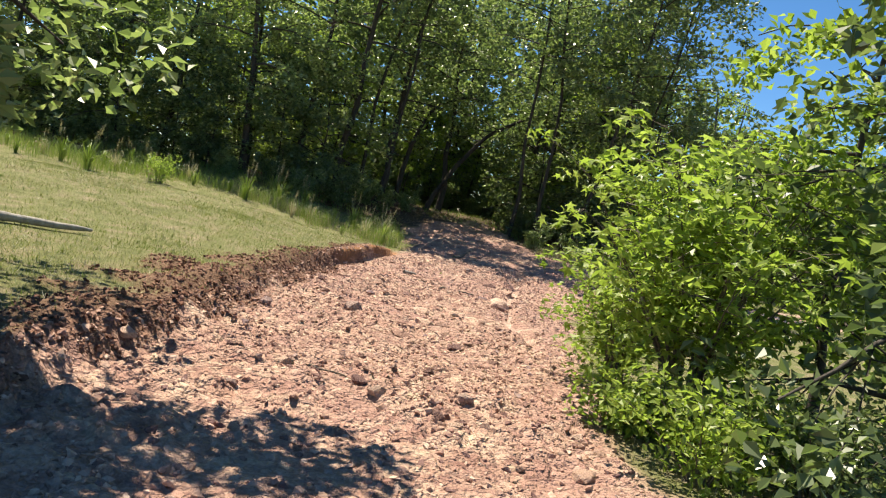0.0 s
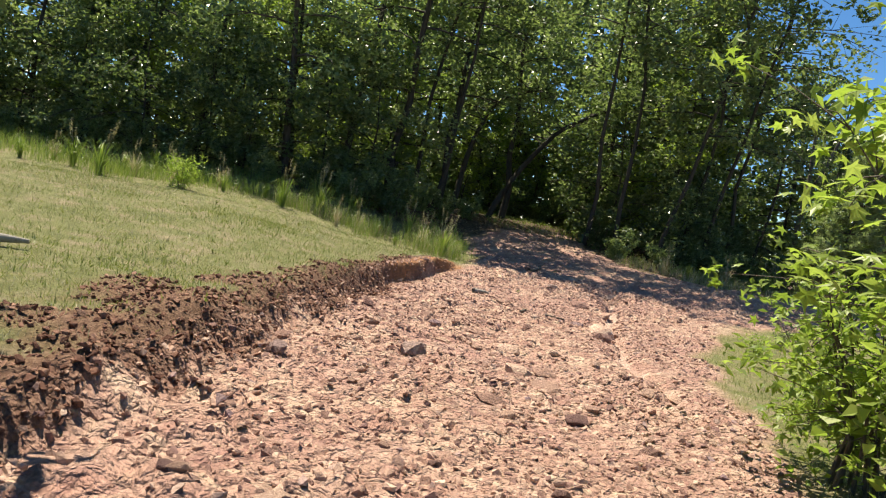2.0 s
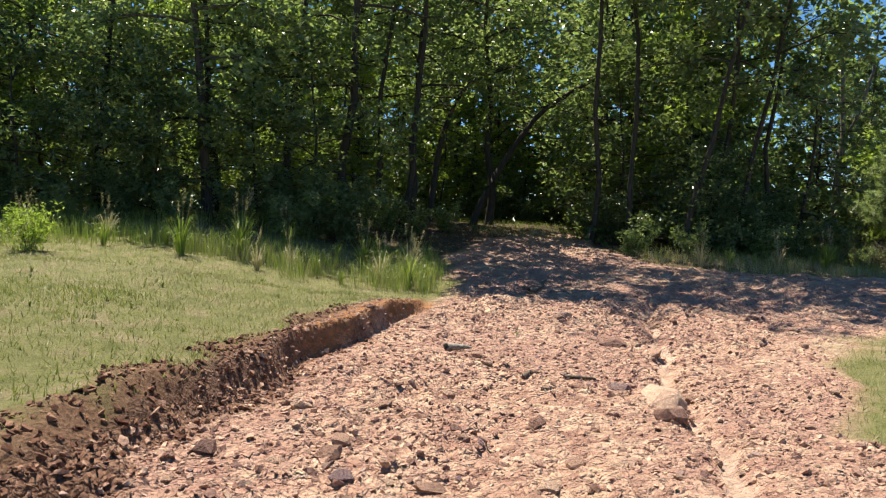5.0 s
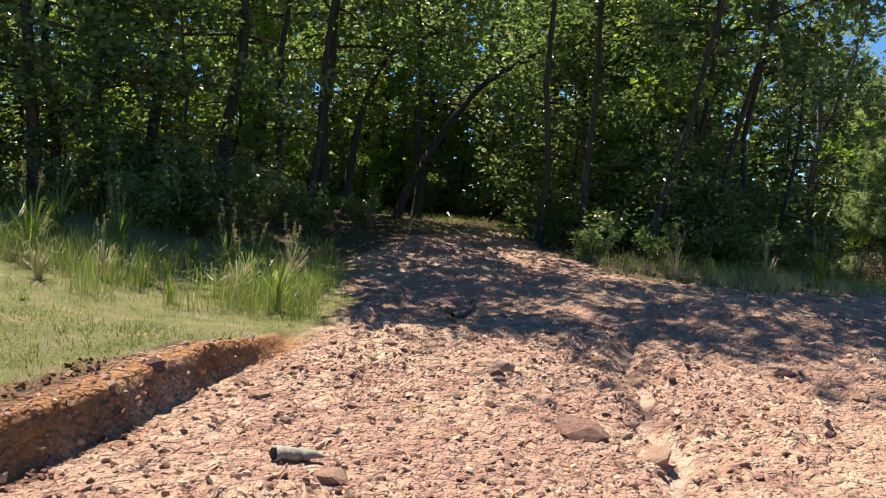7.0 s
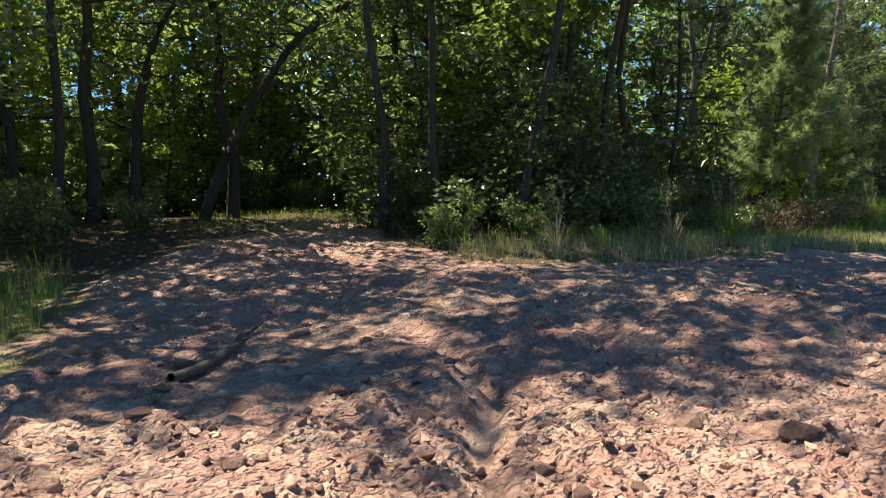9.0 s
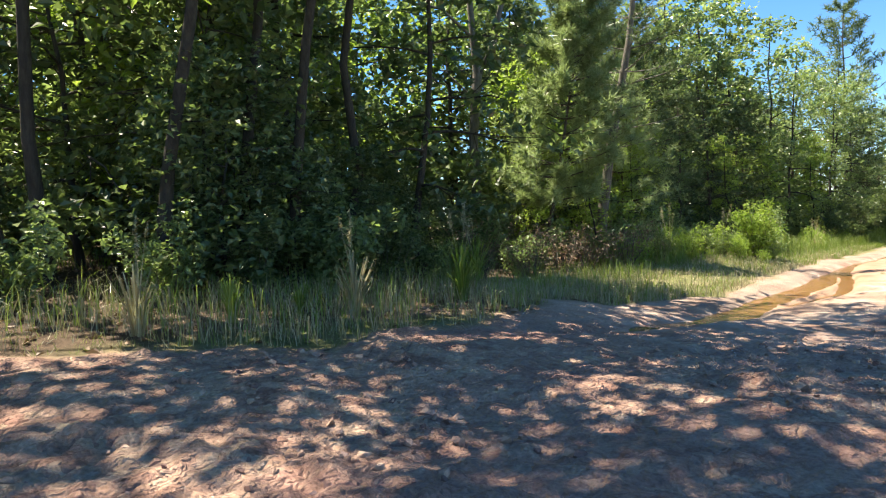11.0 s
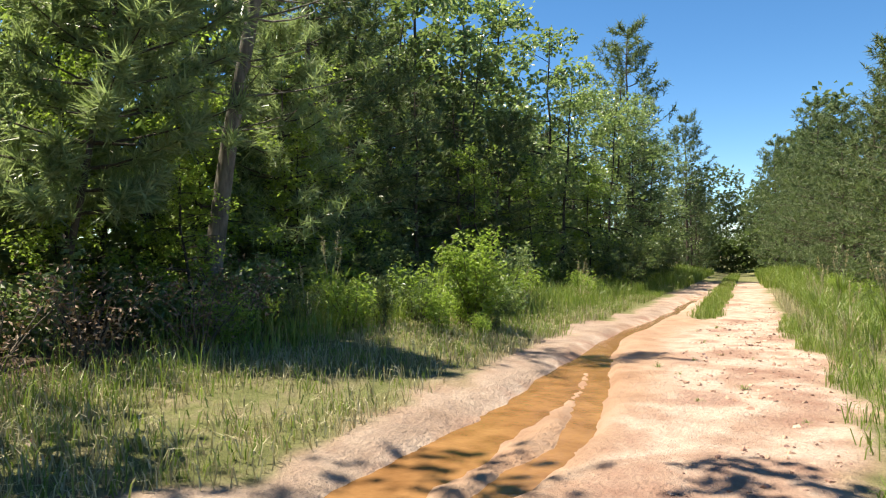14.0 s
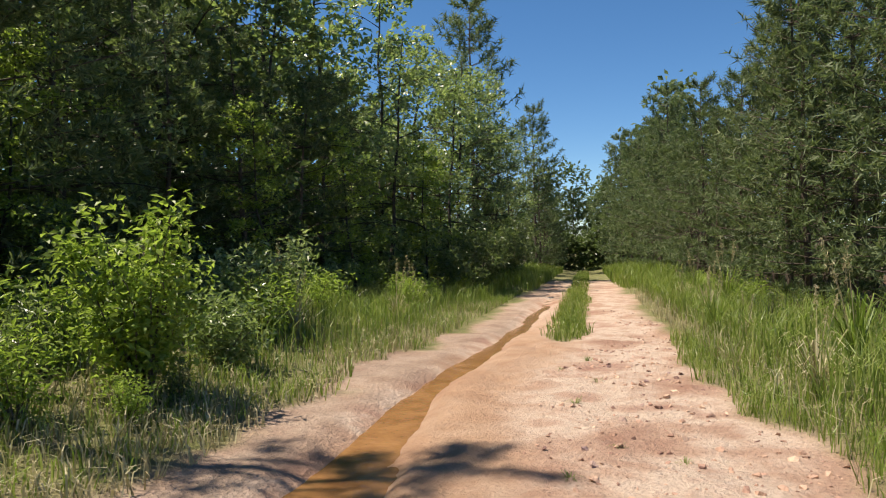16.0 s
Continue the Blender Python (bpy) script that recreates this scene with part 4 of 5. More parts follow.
def roadside():
    r = np.random.default_rng(8)
    south = []
    for row, v0 in enumerate((13.0, 10.6)):
        for k in range(10 if row else 21):
            south.append(road_xy(44.2 + k * (2.0 if row < 1 else 2.8) + r.uniform(-0.6, 0.6) + row * 1.4, v0 + r.uniform(-0.4, 0.4)))
    north = [road_xy(u, v) for u, v in ((38.4, 27.4), (43.2, 26.6), (46.4, 26.8), (72, 23.4), (76, 23.0), (90, 20.9), (95, 21), (101, 21))]
    far = [road_xy(u, v) for u, v in ((104, 15.5), (108, 18.6), (106, 12.5), (105, 22))]
    spread_copies(PINES, south[:4] + north + far, r, 0.82, 1.0)
    spread_copies(PINES, south[4:14] + south[21:], r, 0.70, 0.92)
    spread_copies(PINES, south[14:21], r, 0.85, 1.0)
    for u, v, s in ((45.6, 11.9, 0.85), (48.2, 12.0, 0.8), (51.2, 11.8, 0.8), (54.4, 12.0, 0.75), (86, 13.6, 1.0), (90, 14.0, 1.05), (94, 14.4, 1.1)):
        x, y = road_xy(u, v)
        copy_thing(PINES[0], pose(x, y, at(x, y) - 0.1, 0, 0, 53 * u) @ Matrix.Scale(s, 4))
    for u, v in ((98, 14.4), (97, 21.6), (109, 17.0), (107, 20.5)):
        x, y = road_xy(u, v)
        copy_thing(DEEP[1], pose(x, y, at(x, y), 0, 0, 70 * u) @ Matrix.Scale(0.6, 4))
    for u, v, s in ((71, 23.2, 1.5), (88, 21.2, 1.25)):
        x, y = road_xy(u, v)
        copy_thing(PINES[0], pose(x, y, at(x, y) - 0.1, 0, 0, 40 * u) @ Matrix.Scale(s, 4))


roadside()
leaf_wall("far_woods", "dense pine woods south of the track", [road_xy(45, 5.5), road_xy(75, 5.5), road_xy(100, 8), road_xy(112, 12), road_xy(113, 24), road_xy(96, 27)], 9, 1.6, 15000, 0.5, LEAF_DARK, 45)

leaf_wall("far_woods", "grey-green scrub where the track runs out", [road_xy(101, 10), road_xy(104, 16), road_xy(103, 23)], 5.5, 1.2, 6000, 0.40, LEAF_DARK, 49)
leaf_wall("far_woods", "dark pines crowding the far end of the track", [road_xy(80, 11.5), road_xy(98, 13), road_xy(108, 16.5), road_xy(109, 22)], 12, 1.6, 9000, 0.5, NEEDLE, 52)

# sweetgum thicket beside the gully
def sweetgum_bush(name, label, seed, height, spread, mat, stems, per, size):
    r = np.random.default_rng(seed)
    ob = thing(name, label, "bush")
    wood, crown = Build(), Build()
    for k in range(stems):
        az, rr = k * 2.4 + r.uniform(-0.4, 0.4), spread * r.uniform(0.3, 1.0)
        top = height * (1.05 - 0.55 * (rr / spread) ** 2) * r.uniform(0.75, 1.05)
        tip = np.array([math.cos(az) * rr, math.sin(az) * rr, top])
        q = np.linspace(0, 1, 6)[:, None]
        stem = tip * q * [1, 1, 1] + np.array([0, 0, 0.30 * height]) * q * (1 - q) + r.normal(size=(6, 3)) * 0.03 * q
        stem[0] = [math.cos(az) * 0.2, math.sin(az) * 0.2, -0.1]
        wood = Build()
        tube(wood, stem, 0.022 * (1 - 0.8 * q[:, 0]), 5)
        for q0 in (0.3, 0.5, 0.7, 0.85, 1.0):
            c = np.array([np.interp(q0, q[:, 0], stem[:, i]) for i in range(3)])
            for _ in range(2):
                c2 = c + r.normal(size=3) * [0.38, 0.38, 0.22]
                tube(wood, [c, (c + c2) / 2 + [0, 0, 0.04], c2], [0.007, 0.005, 0.003], 3)
                pts, out = clump(r, c2, 0.30 * r.uniform(0.7, 1.3), per, 0.6)
                pts[:, 2] = np.maximum(pts[:, 2], 0.08)
                if r.uniform() < 0.55:
                    star_leaves(crown, pts[: per // 2], r, size)
                else:
                    leaves(crown, pts, r, size * 0.85, size * 0.42, 0.4, out)
        part("stem", wood.mesh("stem", True), TWIG, ob)
    part("foliage", crown.mesh("foliage"), mat, ob)
    return ob


set_at(sweetgum_bush("sweetgum_bush", "bright sunlit sweetgum bush with star-shaped leaves", 81, 4.0, 1.85, LEAF_GUM, 30, 26, 0.17), 4.6, 7.7)
set_at(sweetgum_bush("sweetgum_bush", "green bush trailing over the gully's edge", 82, 1.9, 1.2, LEAF_GUM, 14, 24, 0.13), 4.5, 9.4)
set_at(broadleaf("sweetgum_tree", "shady sweetgum tree beside the gully", 83, 7.5, 2.0, 0.6, LEAF_GUM, BARK_DARK, 22, 75, (0.16, 0.11), 0.07), 6.7, 8.0)
set_at(broadleaf("sweetgum_tree", "shady sweetgum tree beside the gully", 84, 6.5, 1.9, 0.5, LEAF_DARK, BARK_DARK, 22, 75, (0.16, 0.11), 0.07), 6.0, 5.5)
set_at(broadleaf("oak_tree", "small oak over the grassy bank", 85, 4.2, 0.9, 0.9, LEAF_OAK, BARK_DARK, 14, 60, (0.14, 0.09), 0.05), -3.55, 6.6)
set_at(broadleaf("oak_tree", "broad shady oak over the grassy bank", 89, 9.5, 2.5, 2.2, LEAF_OAK, BARK_DARK, 30, 230, (0.19, 0.125), 0.16), -4.7, 6.5)
set_at(shrub("bramble", "tangled bramble of leafy and bare twigs", 86, 0.9, 0.8, LEAF_GUM, 16, 26, (0.09, 0.05), split=True), 3.7, 5.6)
set_at(shrub("bramble", "low bright creeper at the gully's edge", 87, 0.45, 0.7, LEAF_GUM, 12, 40, (0.08, 0.06), split=True), 3.75, 7.0)
set_at(shrub("bramble", "tangled bramble of leafy and bare twigs", 88, 1.0, 0.9, LEAF_DARK, 16, 30, (0.09, 0.05), split=True), 4.6, 5.3)


# ---- grass and weeds ----
def blades(build, x, y, r, length, width, bend=0.5, stiff=False):
    n = len(x)
    p = np.stack([x, y, surface(x, y) - 0.01], 1)
    az = r.uniform(0, 2 * np.pi, n)
    d = np.stack([np.cos(az), np.sin(az), np.zeros(n)], 1)
    turn = r.uniform(0, 2 * np.pi, n)
    b = np.stack([np.cos(turn), np.sin(turn), np.zeros(n)], 1)
    ln = (length * r.uniform(0.45, 1.3, n))[:, None]
    w = (width * r.uniform(0.7, 1.3, n))[:, None]
    k = (bend * r.uniform(0.1, 1.2, n))[:, None]
    up = np.array([0, 0, 1.0])
    if not stiff:
        v = np.stack([p - b * w / 2, p + b * w / 2, p + up * ln * (1 - 0.3 * k) + d * ln * k], 1).reshape(-1, 3)
        build.add(v, np.arange(n * 3).reshape(-1, 3))
        return
    m = p + up * ln * 0.6 + d * ln * k * 0.25
    t = p + up * ln * (1 - 0.35 * k) + d * ln * k * 0.9
    v = np.stack([p - b * w / 2, p + b * w / 2, m - b * w * 0.4, m + b * w * 0.4, t], 1).reshape(-1, 3)
    base = np.arange(n)[:, None] * 5
    build.add(v, np.concatenate([base + [0, 1, 3], base + [0, 3, 2], base + [2, 3, 4]], 1).reshape(-1, 3))


def stuff(name, build, mat, label, category):
    ob = new(name, build.mesh(name))
    ob.data.materials.append(mat)
    return tagged(ob, label, category, kind="stuff")


def scatter(r, n, x0, x1, y0, y1):
    return r.uniform(x0, x1, n), r.uniform(y0, y1, n)


def lawn():
    r = np.random.default_rng(100)
    a, dry = Build(), Build()
    for n, box in ((95000, (-7, 3.5, 4, 22)), (45000, (-9, 4, 18, 28)), (12000, (-20, -7, 12, 30))):
        x, y = scatter(r, n, *box)
        soil, sand, crumb, raw, wood = zones(x, y)
        thin = 0.62 + 0.5 * fractal(x, y, 0.8, 77, 3)
        keep = (soil < 0.35) & (crumb < 0.35 + 0.75 * r.uniform(size=n) ** 1.5) & (raw < 0.3) & (r.uniform(size=n) < thin) & (x < np.interp(y, BANK_Y, BANK_X) + 1.2)
        x, y = x[keep], y[keep]
        half = r.uniform(size=len(x)) < 0.62 + 0.45 * fractal(x, y, 0.55, 79, 4)
        blades(a, x[half], y[half], r, 0.085, 0.014, 0.9)
        blades(dry, x[~half], y[~half], r, 0.075, 0.009, 0.9)
    for n, box in ((16000, (2.8, 9.5, 5, 20)), (9000, (9, 20, 26.5, 33))):
        x, y = scatter(r, n, *box)
        soil = zones(x, y)[0]
        keep = soil < 0.45
        x, y = x[keep], y[keep]
        half = r.uniform(size=len(x)) < 0.6
        blades(a, x[half], y[half], r, 0.11, 0.011, 0.8)
        blades(dry, x[~half], y[~half], r, 0.10, 0.009, 0.9)
    stuff("lawn_grass", a, LAWN, "short thin sun-bleached grass on the bank", "grass")
    stuff("dry_lawn_grass", dry, STRAW, "dead straw-coloured blades among the grass", "grass")


def verge():
    r = np.random.default_rng(101)
    tall, dry, fresh = Build(), Build(), Build()

    def band(build, n, u0, u1, v0, v1, length, width, bend=0.5):
        u, v = r.uniform(u0, u1, n), r.uniform(v0, v1, n)
        x, y = road_xy(u, v)
        keep = (zones(x, y)[0] < 0.5) & (r.uniform(size=n) < 0.7 + 0.6 * fractal(x, y, 0.9, 55, 3))
        blades(build, x[keep], y[keep], r, length, width, bend, True)

    band(tall, 9000, 39, 62, 20.3, 22.8, 0.55, 0.013)
    band(fresh, 9000, 38, 60, 19.7, 21.4, 0.22, 0.012, 0.8)
    band(fresh, 11000, 27, 42, 20.0, 23.2, 0.18, 0.012, 0.9)
    band(dry, 24000, 26, 44, 19.8, 23.2, 0.19, 0.011, 1.1)
    band(dry, 5000, 40, 52, 19.7, 21.2, 0.20, 0.008, 1.0)
    band(tall, 7500, 33.5, 46, 21.9, 23.8, 0.60, 0.014, 0.6)
    band(tall, 1500, 27, 34, 21.8, 24.0, 0.40, 0.010, 0.7)
    band(tall, 14000, 38, 62, 13.4, 15.6, 0.62, 0.014, 0.65)
    band(dry, 5000, 36, 58, 13.6, 16.0, 0.40, 0.008, 0.9)
    band(tall, 6000, 60, 95, 13.6, 16.2, 0.7, 0.03)
    band(tall, 6000, 60, 95, 19.4, 22, 0.6, 0.03)
    band(fresh, 6000, 30, 44, 15.4, 16.4, 0.25, 0.010, 0.8)
    band(fresh, 6000, 41, 60, 17.2, 18.3, 0.22, 0.014, 0.7)
    band(fresh, 2500, 60, 95, 17.3, 18.2, 0.22, 0.03, 0.7)
    n = 9000
    x, y = r.uniform(9.6, 19, n), r.uniform(27.2, 31.5, n)
    keep = (zones(x, y)[0] < 0.4) & (fractal(x, y, 0.7, 66, 3) > -0.15)
    blades(tall, x[keep][:1000], y[keep][:1000], r, 0.5, 0.010, 0.6, True)
    blades(dry, x[keep][2600:5200], y[keep][2600:5200], r, 0.35, 0.008, 0.8, True)
    n = 16000
    x, y = r.uniform(-14, 3.6, n), r.uniform(23.5, 31.0, n)
    keep = (zones(x, y)[0] < 0.4) & (fractal(x, y, 0.6, 68, 3) > 0.15 + 0.5 * (26.0 - y) / 3)
    blades(tall, x[keep], y[keep], r, 0.5, 0.009, 0.6, True)
    x, y = r.uniform(-2.5, 3.1, 5200), r.uniform(23.7, 26.6, 5200)
    keep = (zones(x, y)[0] < 0.3) & (fractal(x, y, 0.9, 69, 3) > -0.1)
    x, y = x[keep], y[keep]
    half = len(x) * 3 // 5
    blades(tall, x[:half], y[:half], r, 0.55, 0.010, 0.6, True)
    blades(dry, x[half:], y[half:], r, 0.50, 0.007, 0.7, True)
    x, y = r.uniform(5.5, 11.5, 2200), r.uniform(34.5, 41.5, 2200)
    blades(fresh, x, y, r, 0.2, 0.014, 0.8, True)
    stuff("tall_grass", tall, GRASS, "tall bright green grass along the verges", "grass")
    stuff("fresh_grass", fresh, GRASS, "short green grass along the track", "grass")
    stuff("dry_grass", dry, STRAW, "bleached dry grass at the wood's edge", "grass")
    litter = Build()
    n = 9000
    x, y = r.uniform(-20, 20, n), r.uniform(26.5, 38, n)
    keep = (zones(x, y)[4] > 0.3) | ((x > 10) & (x < 20) & (y < 31) & (r.uniform(size=n) < 0.5) & (zones(x, y)[0] < 0.6))
    c = np.stack([x, y, surface(x, y) + 0.015], 1)[keep]
    leaves(litter, c, r, 0.11, 0.07, 0.15)
    stuff("leaf_litter", litter, LITTER, "brown dead leaves on the woodland floor", "leaf litter")


def grass_tuft(name, label, seed, n, height, spread, mat, plumes=0, group="grass tufts"):
    """A tussock of arching blades, some with feathery seed heads."""
    r = np.random.default_rng(seed)
    ob = thing(name, label, "grass", group)
    b = Build()
    az, lean = r.uniform(0, 2 * np.pi, n), r.uniform(0.1, 1.0, n)
    d = np.stack([np.cos(az), np.sin(az), np.zeros(n)], 1)
    side = np.stack([-np.sin(az), np.cos(az), np.zeros(n)], 1) * 0.007
    p = d * (r.uniform(0, 0.12, n) * spread)[:, None]
    h = (height * r.uniform(0.5, 1.1, n))[:, None]
    ln = lean[:, None] * spread
    up = np.array([0, 0, 1.0])
    m1, m2, t = p + up * h * 0.55 + d * ln * 0.22, p + up * h * 0.88 + d * ln * 0.6, p + up * h * (0.95 - 0.25 * lean[:, None]) + d * ln * 1.05
    v = np.stack([p - side, p + side, m1 - side, m1 + side, m2 - side * 0.7, m2 + side * 0.7, t], 1).reshape(-1, 3)
    q = np.arange(n)[:, None] * 7
    b.add(v, np.concatenate([q + f for f in ([0, 1, 3], [0, 3, 2], [2, 3, 5], [2, 5, 4], [4, 5, 6])], 1).reshape(-1, 3))
    part("tuft", b.mesh("tuft"), mat, ob)
    for k in range(plumes):
        s, s2 = Build(), Build()
        a = r.uniform(0, 6.28)
        lean2 = r.uniform(0.1, 0.5) * spread
        top = np.array([math.cos(a) * lean2, math.sin(a) * lean2, height * r.uniform(1.15, 1.7)])
        tube(s, [(0, 0, 0), top * [0.4, 0.4, 0.55], top], [0.004, 0.003, 0.002], 3)
        c = top * (1 - 0.22 * r.uniform(0, 1, (26, 1)))
        leaves(s2, c + r.normal(size=c.shape) * 0.012, r, 0.06, 0.010, 1.0, np.tile(unit(top), (26, 1)) * 2)
        stalk = part("stalk", s.mesh("stalk"), STRAW, ob)
        part("seed_head", s2.mesh("seed_head"), STRAW, stalk, "pale feathery seed head")
    return ob


def tufts():
    r = np.random.default_rng(102)
    kinds = [grass_tuft("grass_tuft", "tussock of arching green grass with seed heads", 110, 90, 0.85, 0.55, GRASS, 4),
             grass_tuft("grass_tuft", "tussock of stiff fresh green grass", 111, 70, 0.62, 0.35, GRASS, 0),
             grass_tuft("grass_tuft", "thin tussock of half-dry grass with pale plumes", 112, 55, 0.75, 0.5, STRAW, 3)]
    spots = [(-1.5, 28.0), (-2.9, 26.4), (-4.4, 27.0), (-5.6, 26.2), (-7.2, 26.8), (-9.0, 26.2), (-0.3, 27.2), (0.7, 26.0), (1.9, 25.1), (2.5, 24.4), (1.1, 24.2),
             (-6.4, 25.2), (-8.0, 25.0), (-3.6, 28.2), (2.6, 26.4), (1.6, 26.9), (3.0, 25.3), (0.0, 25.2), (-1.2, 25.8), (-10.4, 27.0), (-12, 26.4), (-2.2, 24.8), (-4.0, 25.6), (-5.2, 24.6), (-7.0, 24.2), (-9.2, 24.6), (-0.6, 24.4), (2.0, 25.9), (0.9, 27.6), (-2.4, 27.4), (-6.6, 27.8)]
    spots += [(12.7, 29.0), (13.3, 28.8), (15.3, 29.6), (11.9, 28.9), (10.9, 28.6), (16.9, 31.6)]
    spots += [road_xy(34 + k * 1.1, 22.4 + r.uniform(-0.5, 0.7) - (1.2 if k > 5 else 0)) for k in range(16)]
    spots += [road_xy(39 + k * 1.3, 15.0 + r.uniform(-0.5, 0.5)) for k in range(12)]
    spread_copies(kinds, spots, r, 0.7, 1.2)
    small = [grass_tuft("grass_sprig", "small sprig of grass on bare clay", 113, 26, 0.22, 0.22, LAWN, 0, "grass sprigs")]
    sprigs = [(-0.3, 23.0), (-0.9, 19.6), (-2.2, 16.5), (-1.4, 12.8), (4.9, 23.6), (4.2, 25.2), (6.1, 25.4), (3.9, 20.2), (2.7, 23.3), (7.0, 27.2)]
    sprigs += [road_xy(u, v) for u, v in ((33.8, 17.3), (35.2, 17.6), (36.4, 17.5), (37.2, 17.2), (36.9, 16.8), (38.6, 17.5), (39.7, 17.3), (40.4, 17.7), (34.6, 16.9), (41.3, 17.4), (35.8, 17.9), (33.2, 16.4))]
    spread_copies(small, sprigs, r, 0.45, 0.8)
    n = 0
    while n < 30:
        x, y = r.uniform(-7, 2.5), r.uniform(8, 24)
        if zones(np.array([x]), np.array([y]))[0][0] < 0.2:
            copy_thing(small[0], pose(x, y, at(x, y), 0, 0, r.uniform(0, 360)) @ Matrix.Scale(r.uniform(0.3, 0.6), 4))
            n += 1
    weeds = [shrub("weed", "leafy green weed in the roadside grass", 120, 0.75, 0.35, LEAF_GUM, 8, 22, (0.09, 0.03), "weeds", "weed", 5, split=True),
             shrub("weed", "tall dusty weed with narrow leaves", 121, 1.0, 0.4, LEAF_DARK, 9, 20, (0.10, 0.03), "weeds", "weed", 5, split=True)]
    spots = [road_xy(33.5 + k * 0.9, 22.8 + r.uniform(-0.6, 0.8) - (1.0 if k > 7 else 0)) for k in range(26)] + [(-4.8, 24.0), (8.8, 17.6), (7.6, 16.4), (6.4, 12.6), (5.6, 11.6)]
    spots += [road_xy(46 + k * 2.2, 14.2 + r.uniform(-0.4, 0.4)) for k in range(6)]
    spread_copies(weeds, spots, r, 0.6, 1.25)
    for u, v, s, k in ((36.3, 21.1, 0.9, 0), (37.0, 21.7, 1.2, 1), (37.7, 21.3, 0.9, 0), (36.2, 22.0, 1.3, 1), (38.4, 21.7, 1.0, 1), (35.4, 22.1, 1.1, 0), (34.8, 22.6, 1.2, 1), (37.9, 22.3, 1.3, 0), (39.3, 21.9, 1.1, 1), (36.8, 20.6, 0.5, 0), (37.4, 20.6, 0.6, 1)):
        x, y = road_xy(u, v)
        copy_thing(weeds[k], pose(x, y, at(x, y), 0, 0, 67 * u) @ Matrix.Scale(s, 4))
    set_at(shrub("roadside_bush", "bright leafy bush on the sunlit verge", 130, 1.6, 0.55, LEAF_GUM, 15, 34, (0.085, 0.045), "", "bush", 6, split=True), *road_xy(37.4, 20.9))
    set_at(shrub("roadside_bush", "low leafy bush on the sunlit verge", 131, 0.7, 0.45, LEAF_OAK, 10, 30, (0.09, 0.035), "", "bush", 5, split=True), *road_xy(38.9, 21.0))
    set_at(shrub("roadside_bush", "leafy bush at the foot of the pines", 132, 1.3, 0.8, LEAF_OAK, 13, 45, (0.09, 0.045), "", "bush", 5, split=True), *road_xy(41.6, 21.9))
    for u, s in ((56, 1.0), (59, 1.15), (62.5, 1.2), (67, 1.3)):
        x, y = road_xy(u, 21.4)
        set_at(shrub("scrub", "dusty grey-green scrub beside the track", int(133 + u), 2.0, 1.3, LEAF_DARK, 14, 55, (0.16, 0.05), "scrub", "bush"), x, y, 0, s)


lawn()
verge()
tufts()


# ---- stones, sticks and logs ----
def hull(seed, flat, points=24):
    r = np.random.default_rng(seed)
    bm = bmesh.new()
    for p in unit(r.normal(size=(points, 3))) * r.uniform(0.75, 1.1, (points, 1)):
        bm.verts.new((p[0], p[1] * r.uniform(0.7, 1), p[2] * flat))
    got = bmesh.ops.convex_hull(bm, input=bm.verts)
    bmesh.ops.delete(bm, geom=[g for g in got["geom_interior"] if isinstance(g, bmesh.types.BMVert)], context="VERTS")
    me = bpy.data.meshes.new("stone")
    bm.to_mesh(me)
    bm.free()
    return me


BITS = [hull(400 + k, (0.55, 0.75, 0.65, 0.5)[k % 4], 10) for k in range(12)]
SHAPES = [hull(200 + k, (0.42, 0.55, 0.68, 0.48)[k % 4]) for k in range(12)]


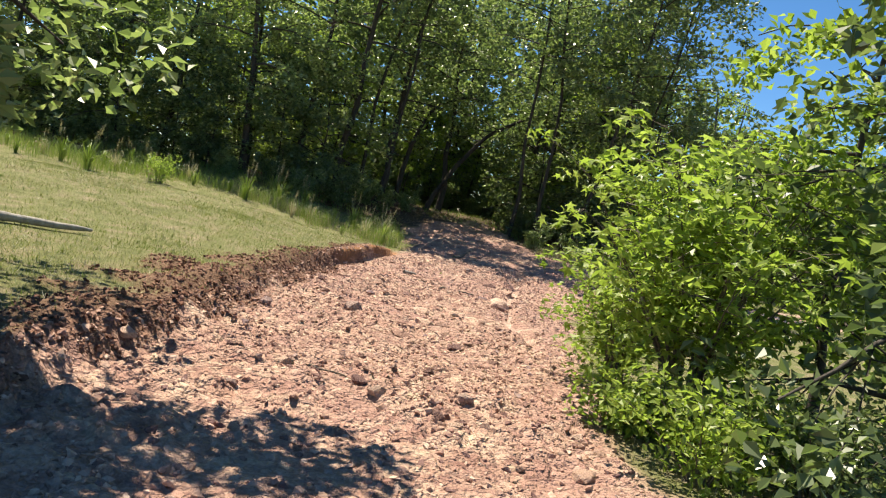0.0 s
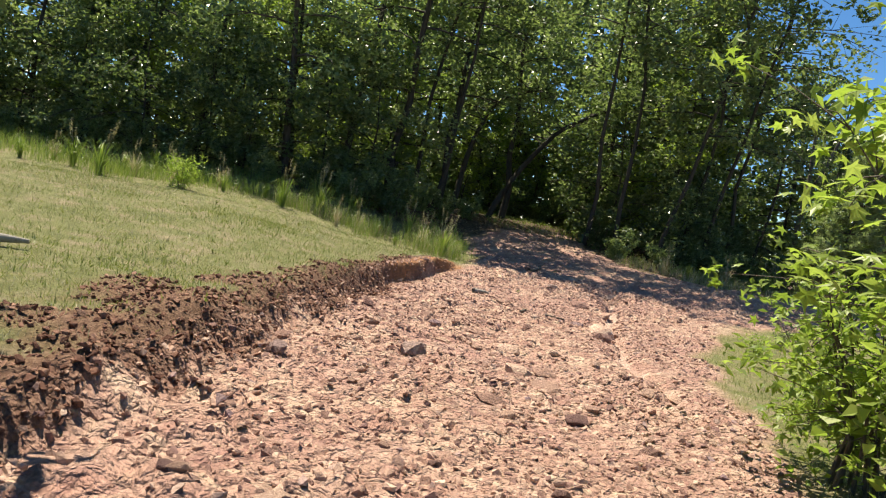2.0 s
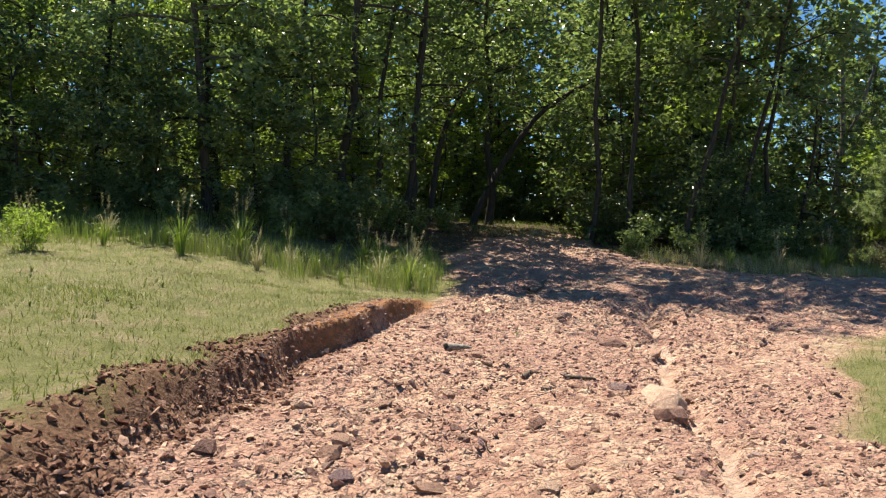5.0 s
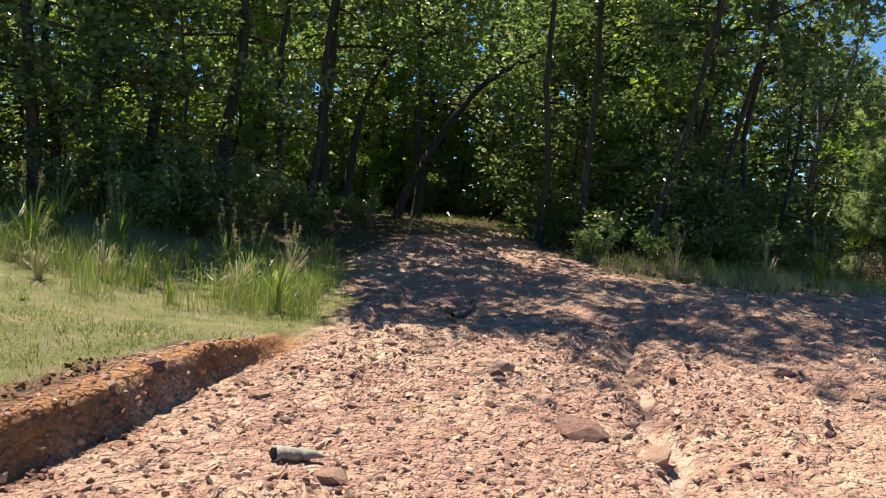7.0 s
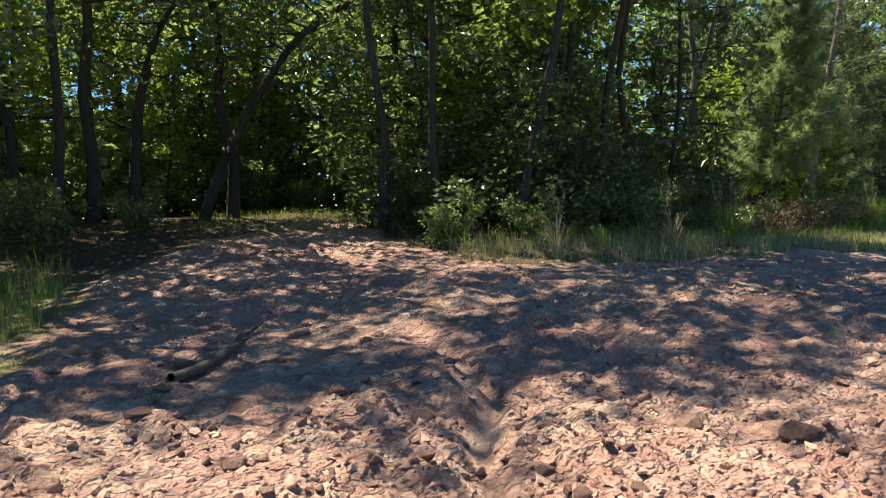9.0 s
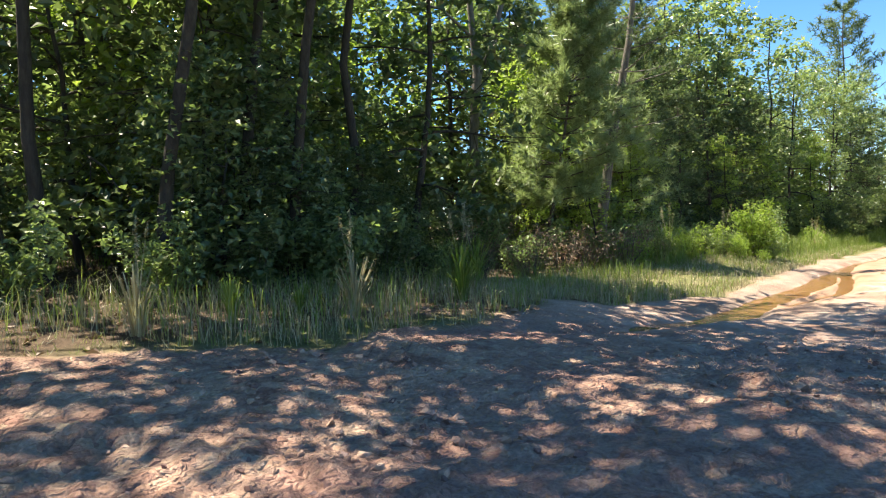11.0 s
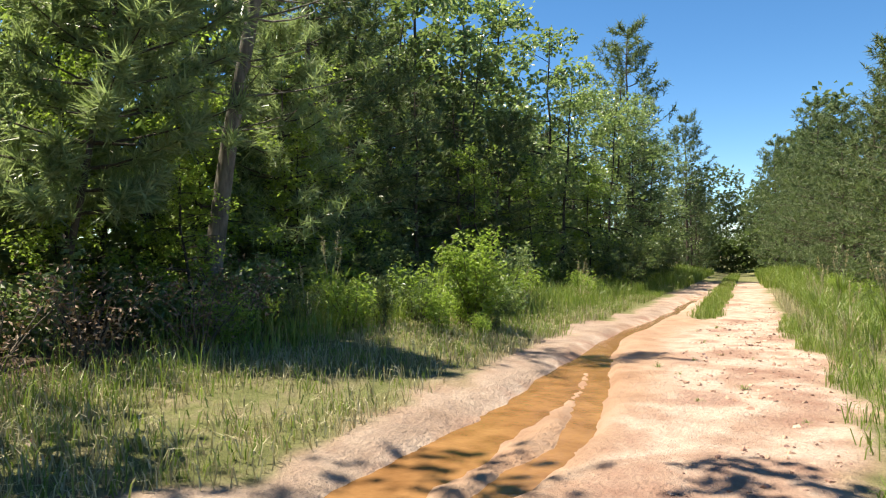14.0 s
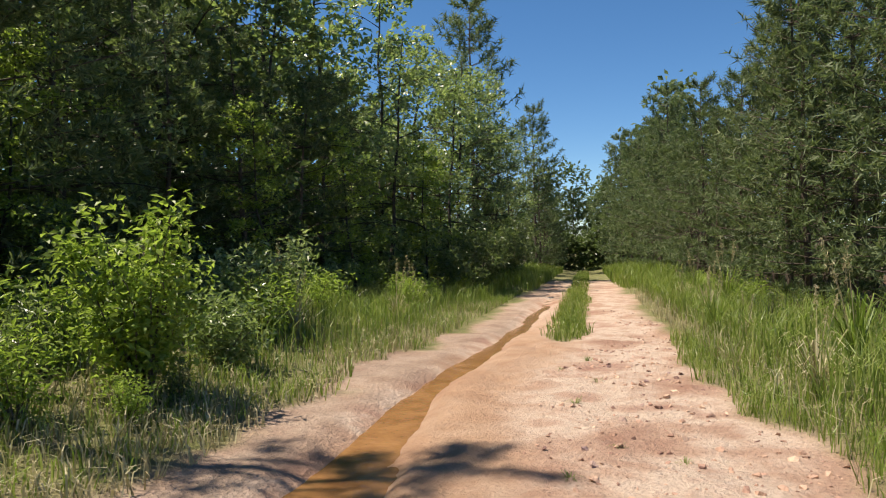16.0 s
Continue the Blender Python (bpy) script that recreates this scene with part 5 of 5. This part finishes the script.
def stones():
    r = np.random.default_rng(201)
    for me in SHAPES:
        me.materials.append(STONE)
    big = [(4.80, 16.8, 0.46, 0), (5.25, 19.7, 0.42, 4), (4.63, 16.2, 0.30, 1), (4.54, 17.5, 0.28, 5), (2.33, 13.2, 0.27, 1), (2.5, 12.0, 0.22, 2), (0.95, 11.7, 0.24, 6),
           (2.19, 11.9, 0.30, 4), (2.35, 11.3, 0.26, 8), (4.3, 12.4, 0.26, 0), (5.7, 19.3, 0.25, 8), (3.6, 14.8, 0.2, 3), (1.6, 10.4, 0.22, 0), (3.1, 18.8, 0.22, 4)]
    spots = [(x, y, s * 0.72, k) for x, y, s, k in big]
    while len(spots) < 290:
        x, y = r.uniform(-1.5, 9), r.uniform(4.5, 26)
        if zones(np.array([x]), np.array([y]))[0][0] > 0.8:
            spots.append((x, y, 0.045 + 0.095 * r.uniform() ** 2.4, int(r.integers(12))))
    for x, y, s, k in spots:
        ob = new("stone", SHAPES[k])
        ob.matrix_basis = pose(x, y, at(x, y) + s * 0.05, r.uniform(-9, 9), r.uniform(-9, 9), r.uniform(0, 360)) @ Matrix.Scale(s, 4)
        ob.parent = ground
    shapes = [(np.array([v.co[:] for v in me.vertices]), np.array([p.vertices[:] for p in me.polygons])) for me in BITS]

    def rubble(name, n, box, size, mat, label, wanted, lift=0.02):
        b = Build()
        x, y = scatter(r, n, *box)
        keep = wanted(x, y, zones(x, y))
        x, y = x[keep], y[keep]
        z = surface(x, y)
        s = size * np.clip(np.exp(r.normal(size=len(x)) * 0.60), 0.3, 2.4)
        kind = r.integers(0, 12, len(x))
        for k in range(12):
            i = np.where(kind == k)[0]
            v, f = shapes[k]
            a = r.uniform(0, 6.28, len(i))
            tx, ty = r.uniform(-0.3, 0.3, len(i)), r.uniform(-0.3, 0.3, len(i))
            ca, sa = np.cos(a)[:, None], np.sin(a)[:, None]
            px, py, pz = v[None, :, 0] * ca - v[None, :, 1] * sa, v[None, :, 0] * sa + v[None, :, 1] * ca, v[None, :, 2] + v[None, :, 0] * tx[:, None] + v[None, :, 1] * ty[:, None]
            w = np.stack([px, py, pz], -1) * s[i][:, None, None] + np.stack([x[i], y[i], z[i] + lift * s[i]], 1)[:, None, :]
            ff = f[None] + (np.arange(len(i)) * len(v))[:, None, None]
            b.add(w.reshape(-1, 3), ff.reshape(-1, 3))
        stuff(name, b, mat, label, "rubble")

    rubble("rubble", 52000, (-2.5, 9.5, 3.5, 23), 0.024, STONE, "broken red ironstone rubble over the clay", lambda x, y, z: (z[0] > 0.6) & (z[1] < 0.3) & (r.uniform(size=len(x)) < 0.75 + 0.6 * fractal(x, y, 0.6, 90, 3)))
    rubble("rubble", 7000, (2.5, 17, 21, 30), 0.024, STONE, "scattered small red stones on trodden clay", lambda x, y, z: (z[0] > 0.6) & (fractal(x, y, 0.6, 91, 3) > 0.0))
    rubble("clods", 32000, (-3.4, 2.4, 3.5, 21.5), 0.019, CLOD, "dark crumbling clods on the eroded bank", lambda x, y, z: (z[2] > 0.35) & (z[3] < 0.3), 0.3)
    rubble("gravel", 16000, (14, 40, 21, 34), 0.019, STONE, "fine gravel on the sandy track", lambda x, y, z: (z[1] > 0.6) & (road_uv(x, y)[1] < 17.7 + 0.4 * fractal(x, y, 0.7, 92, 3)) & (road_uv(x, y)[1] + 0.8 * fractal(x, y, 0.5, 93, 3) < 17.3))


def stick(name, label, points, radius, seed, mat, category="branch", sides=6):
    r = np.random.default_rng(seed)
    b = Build()
    p = np.array(points, float)
    q = np.linspace(0, 1, 9)
    path = np.stack([np.interp(q, np.linspace(0, 1, len(p)), p[:, i]) for i in range(2)], 1) + r.normal(size=(9, 2)) * 0.018
    z = surface(path[:, 0], path[:, 1]) + radius * 0.9
    rad = radius * (1 - 0.6 * q) * r.uniform(0.85, 1.15, 9)
    rad[0], rad[-1] = rad[0] * 0.7, rad[-1] * 0.5
    tube(b, np.column_stack([path, z]), rad, sides)
    me = b.mesh(name, True)
    me.materials.append(mat)
    return tagged(new(name, me), label, category)


stones()
stick("log", "weathered grey log lying in the grass", [(-5.2, 11.2), (-4.2, 11.6), (-3.2, 12.0)], 0.10, 300, BLEACHED, "log", 9)
stick("driftwood_branch", "bare brown branch half buried in clay", [(5.0, 24.2), (5.5, 25.0), (5.9, 26.2)], 0.055, 301, TWIG)
stick("stick", "weathered piece of wood among the stones", [(2.7, 19.1), (3.05, 19.05)], 0.06, 302, BLEACHED)
stick("stick", "short brown stick among the stones", [(4.0, 17.8), (4.4, 17.85)], 0.035, 303, TWIG)
stick("stick", "short curved stick among the stones", [(3.5, 17.8), (3.62, 18.0), (3.75, 18.05)], 0.03, 304, TWIG)
stick("stick", "thin dead twig on the clay", [(0.2, 7.6), (0.75, 7.35)], 0.014, 305, TWIG)
stick("stick", "dead branch on the woodland floor", [(9.6, 38.0), (10.2, 39.0)], 0.03, 306, BARK_PALE)
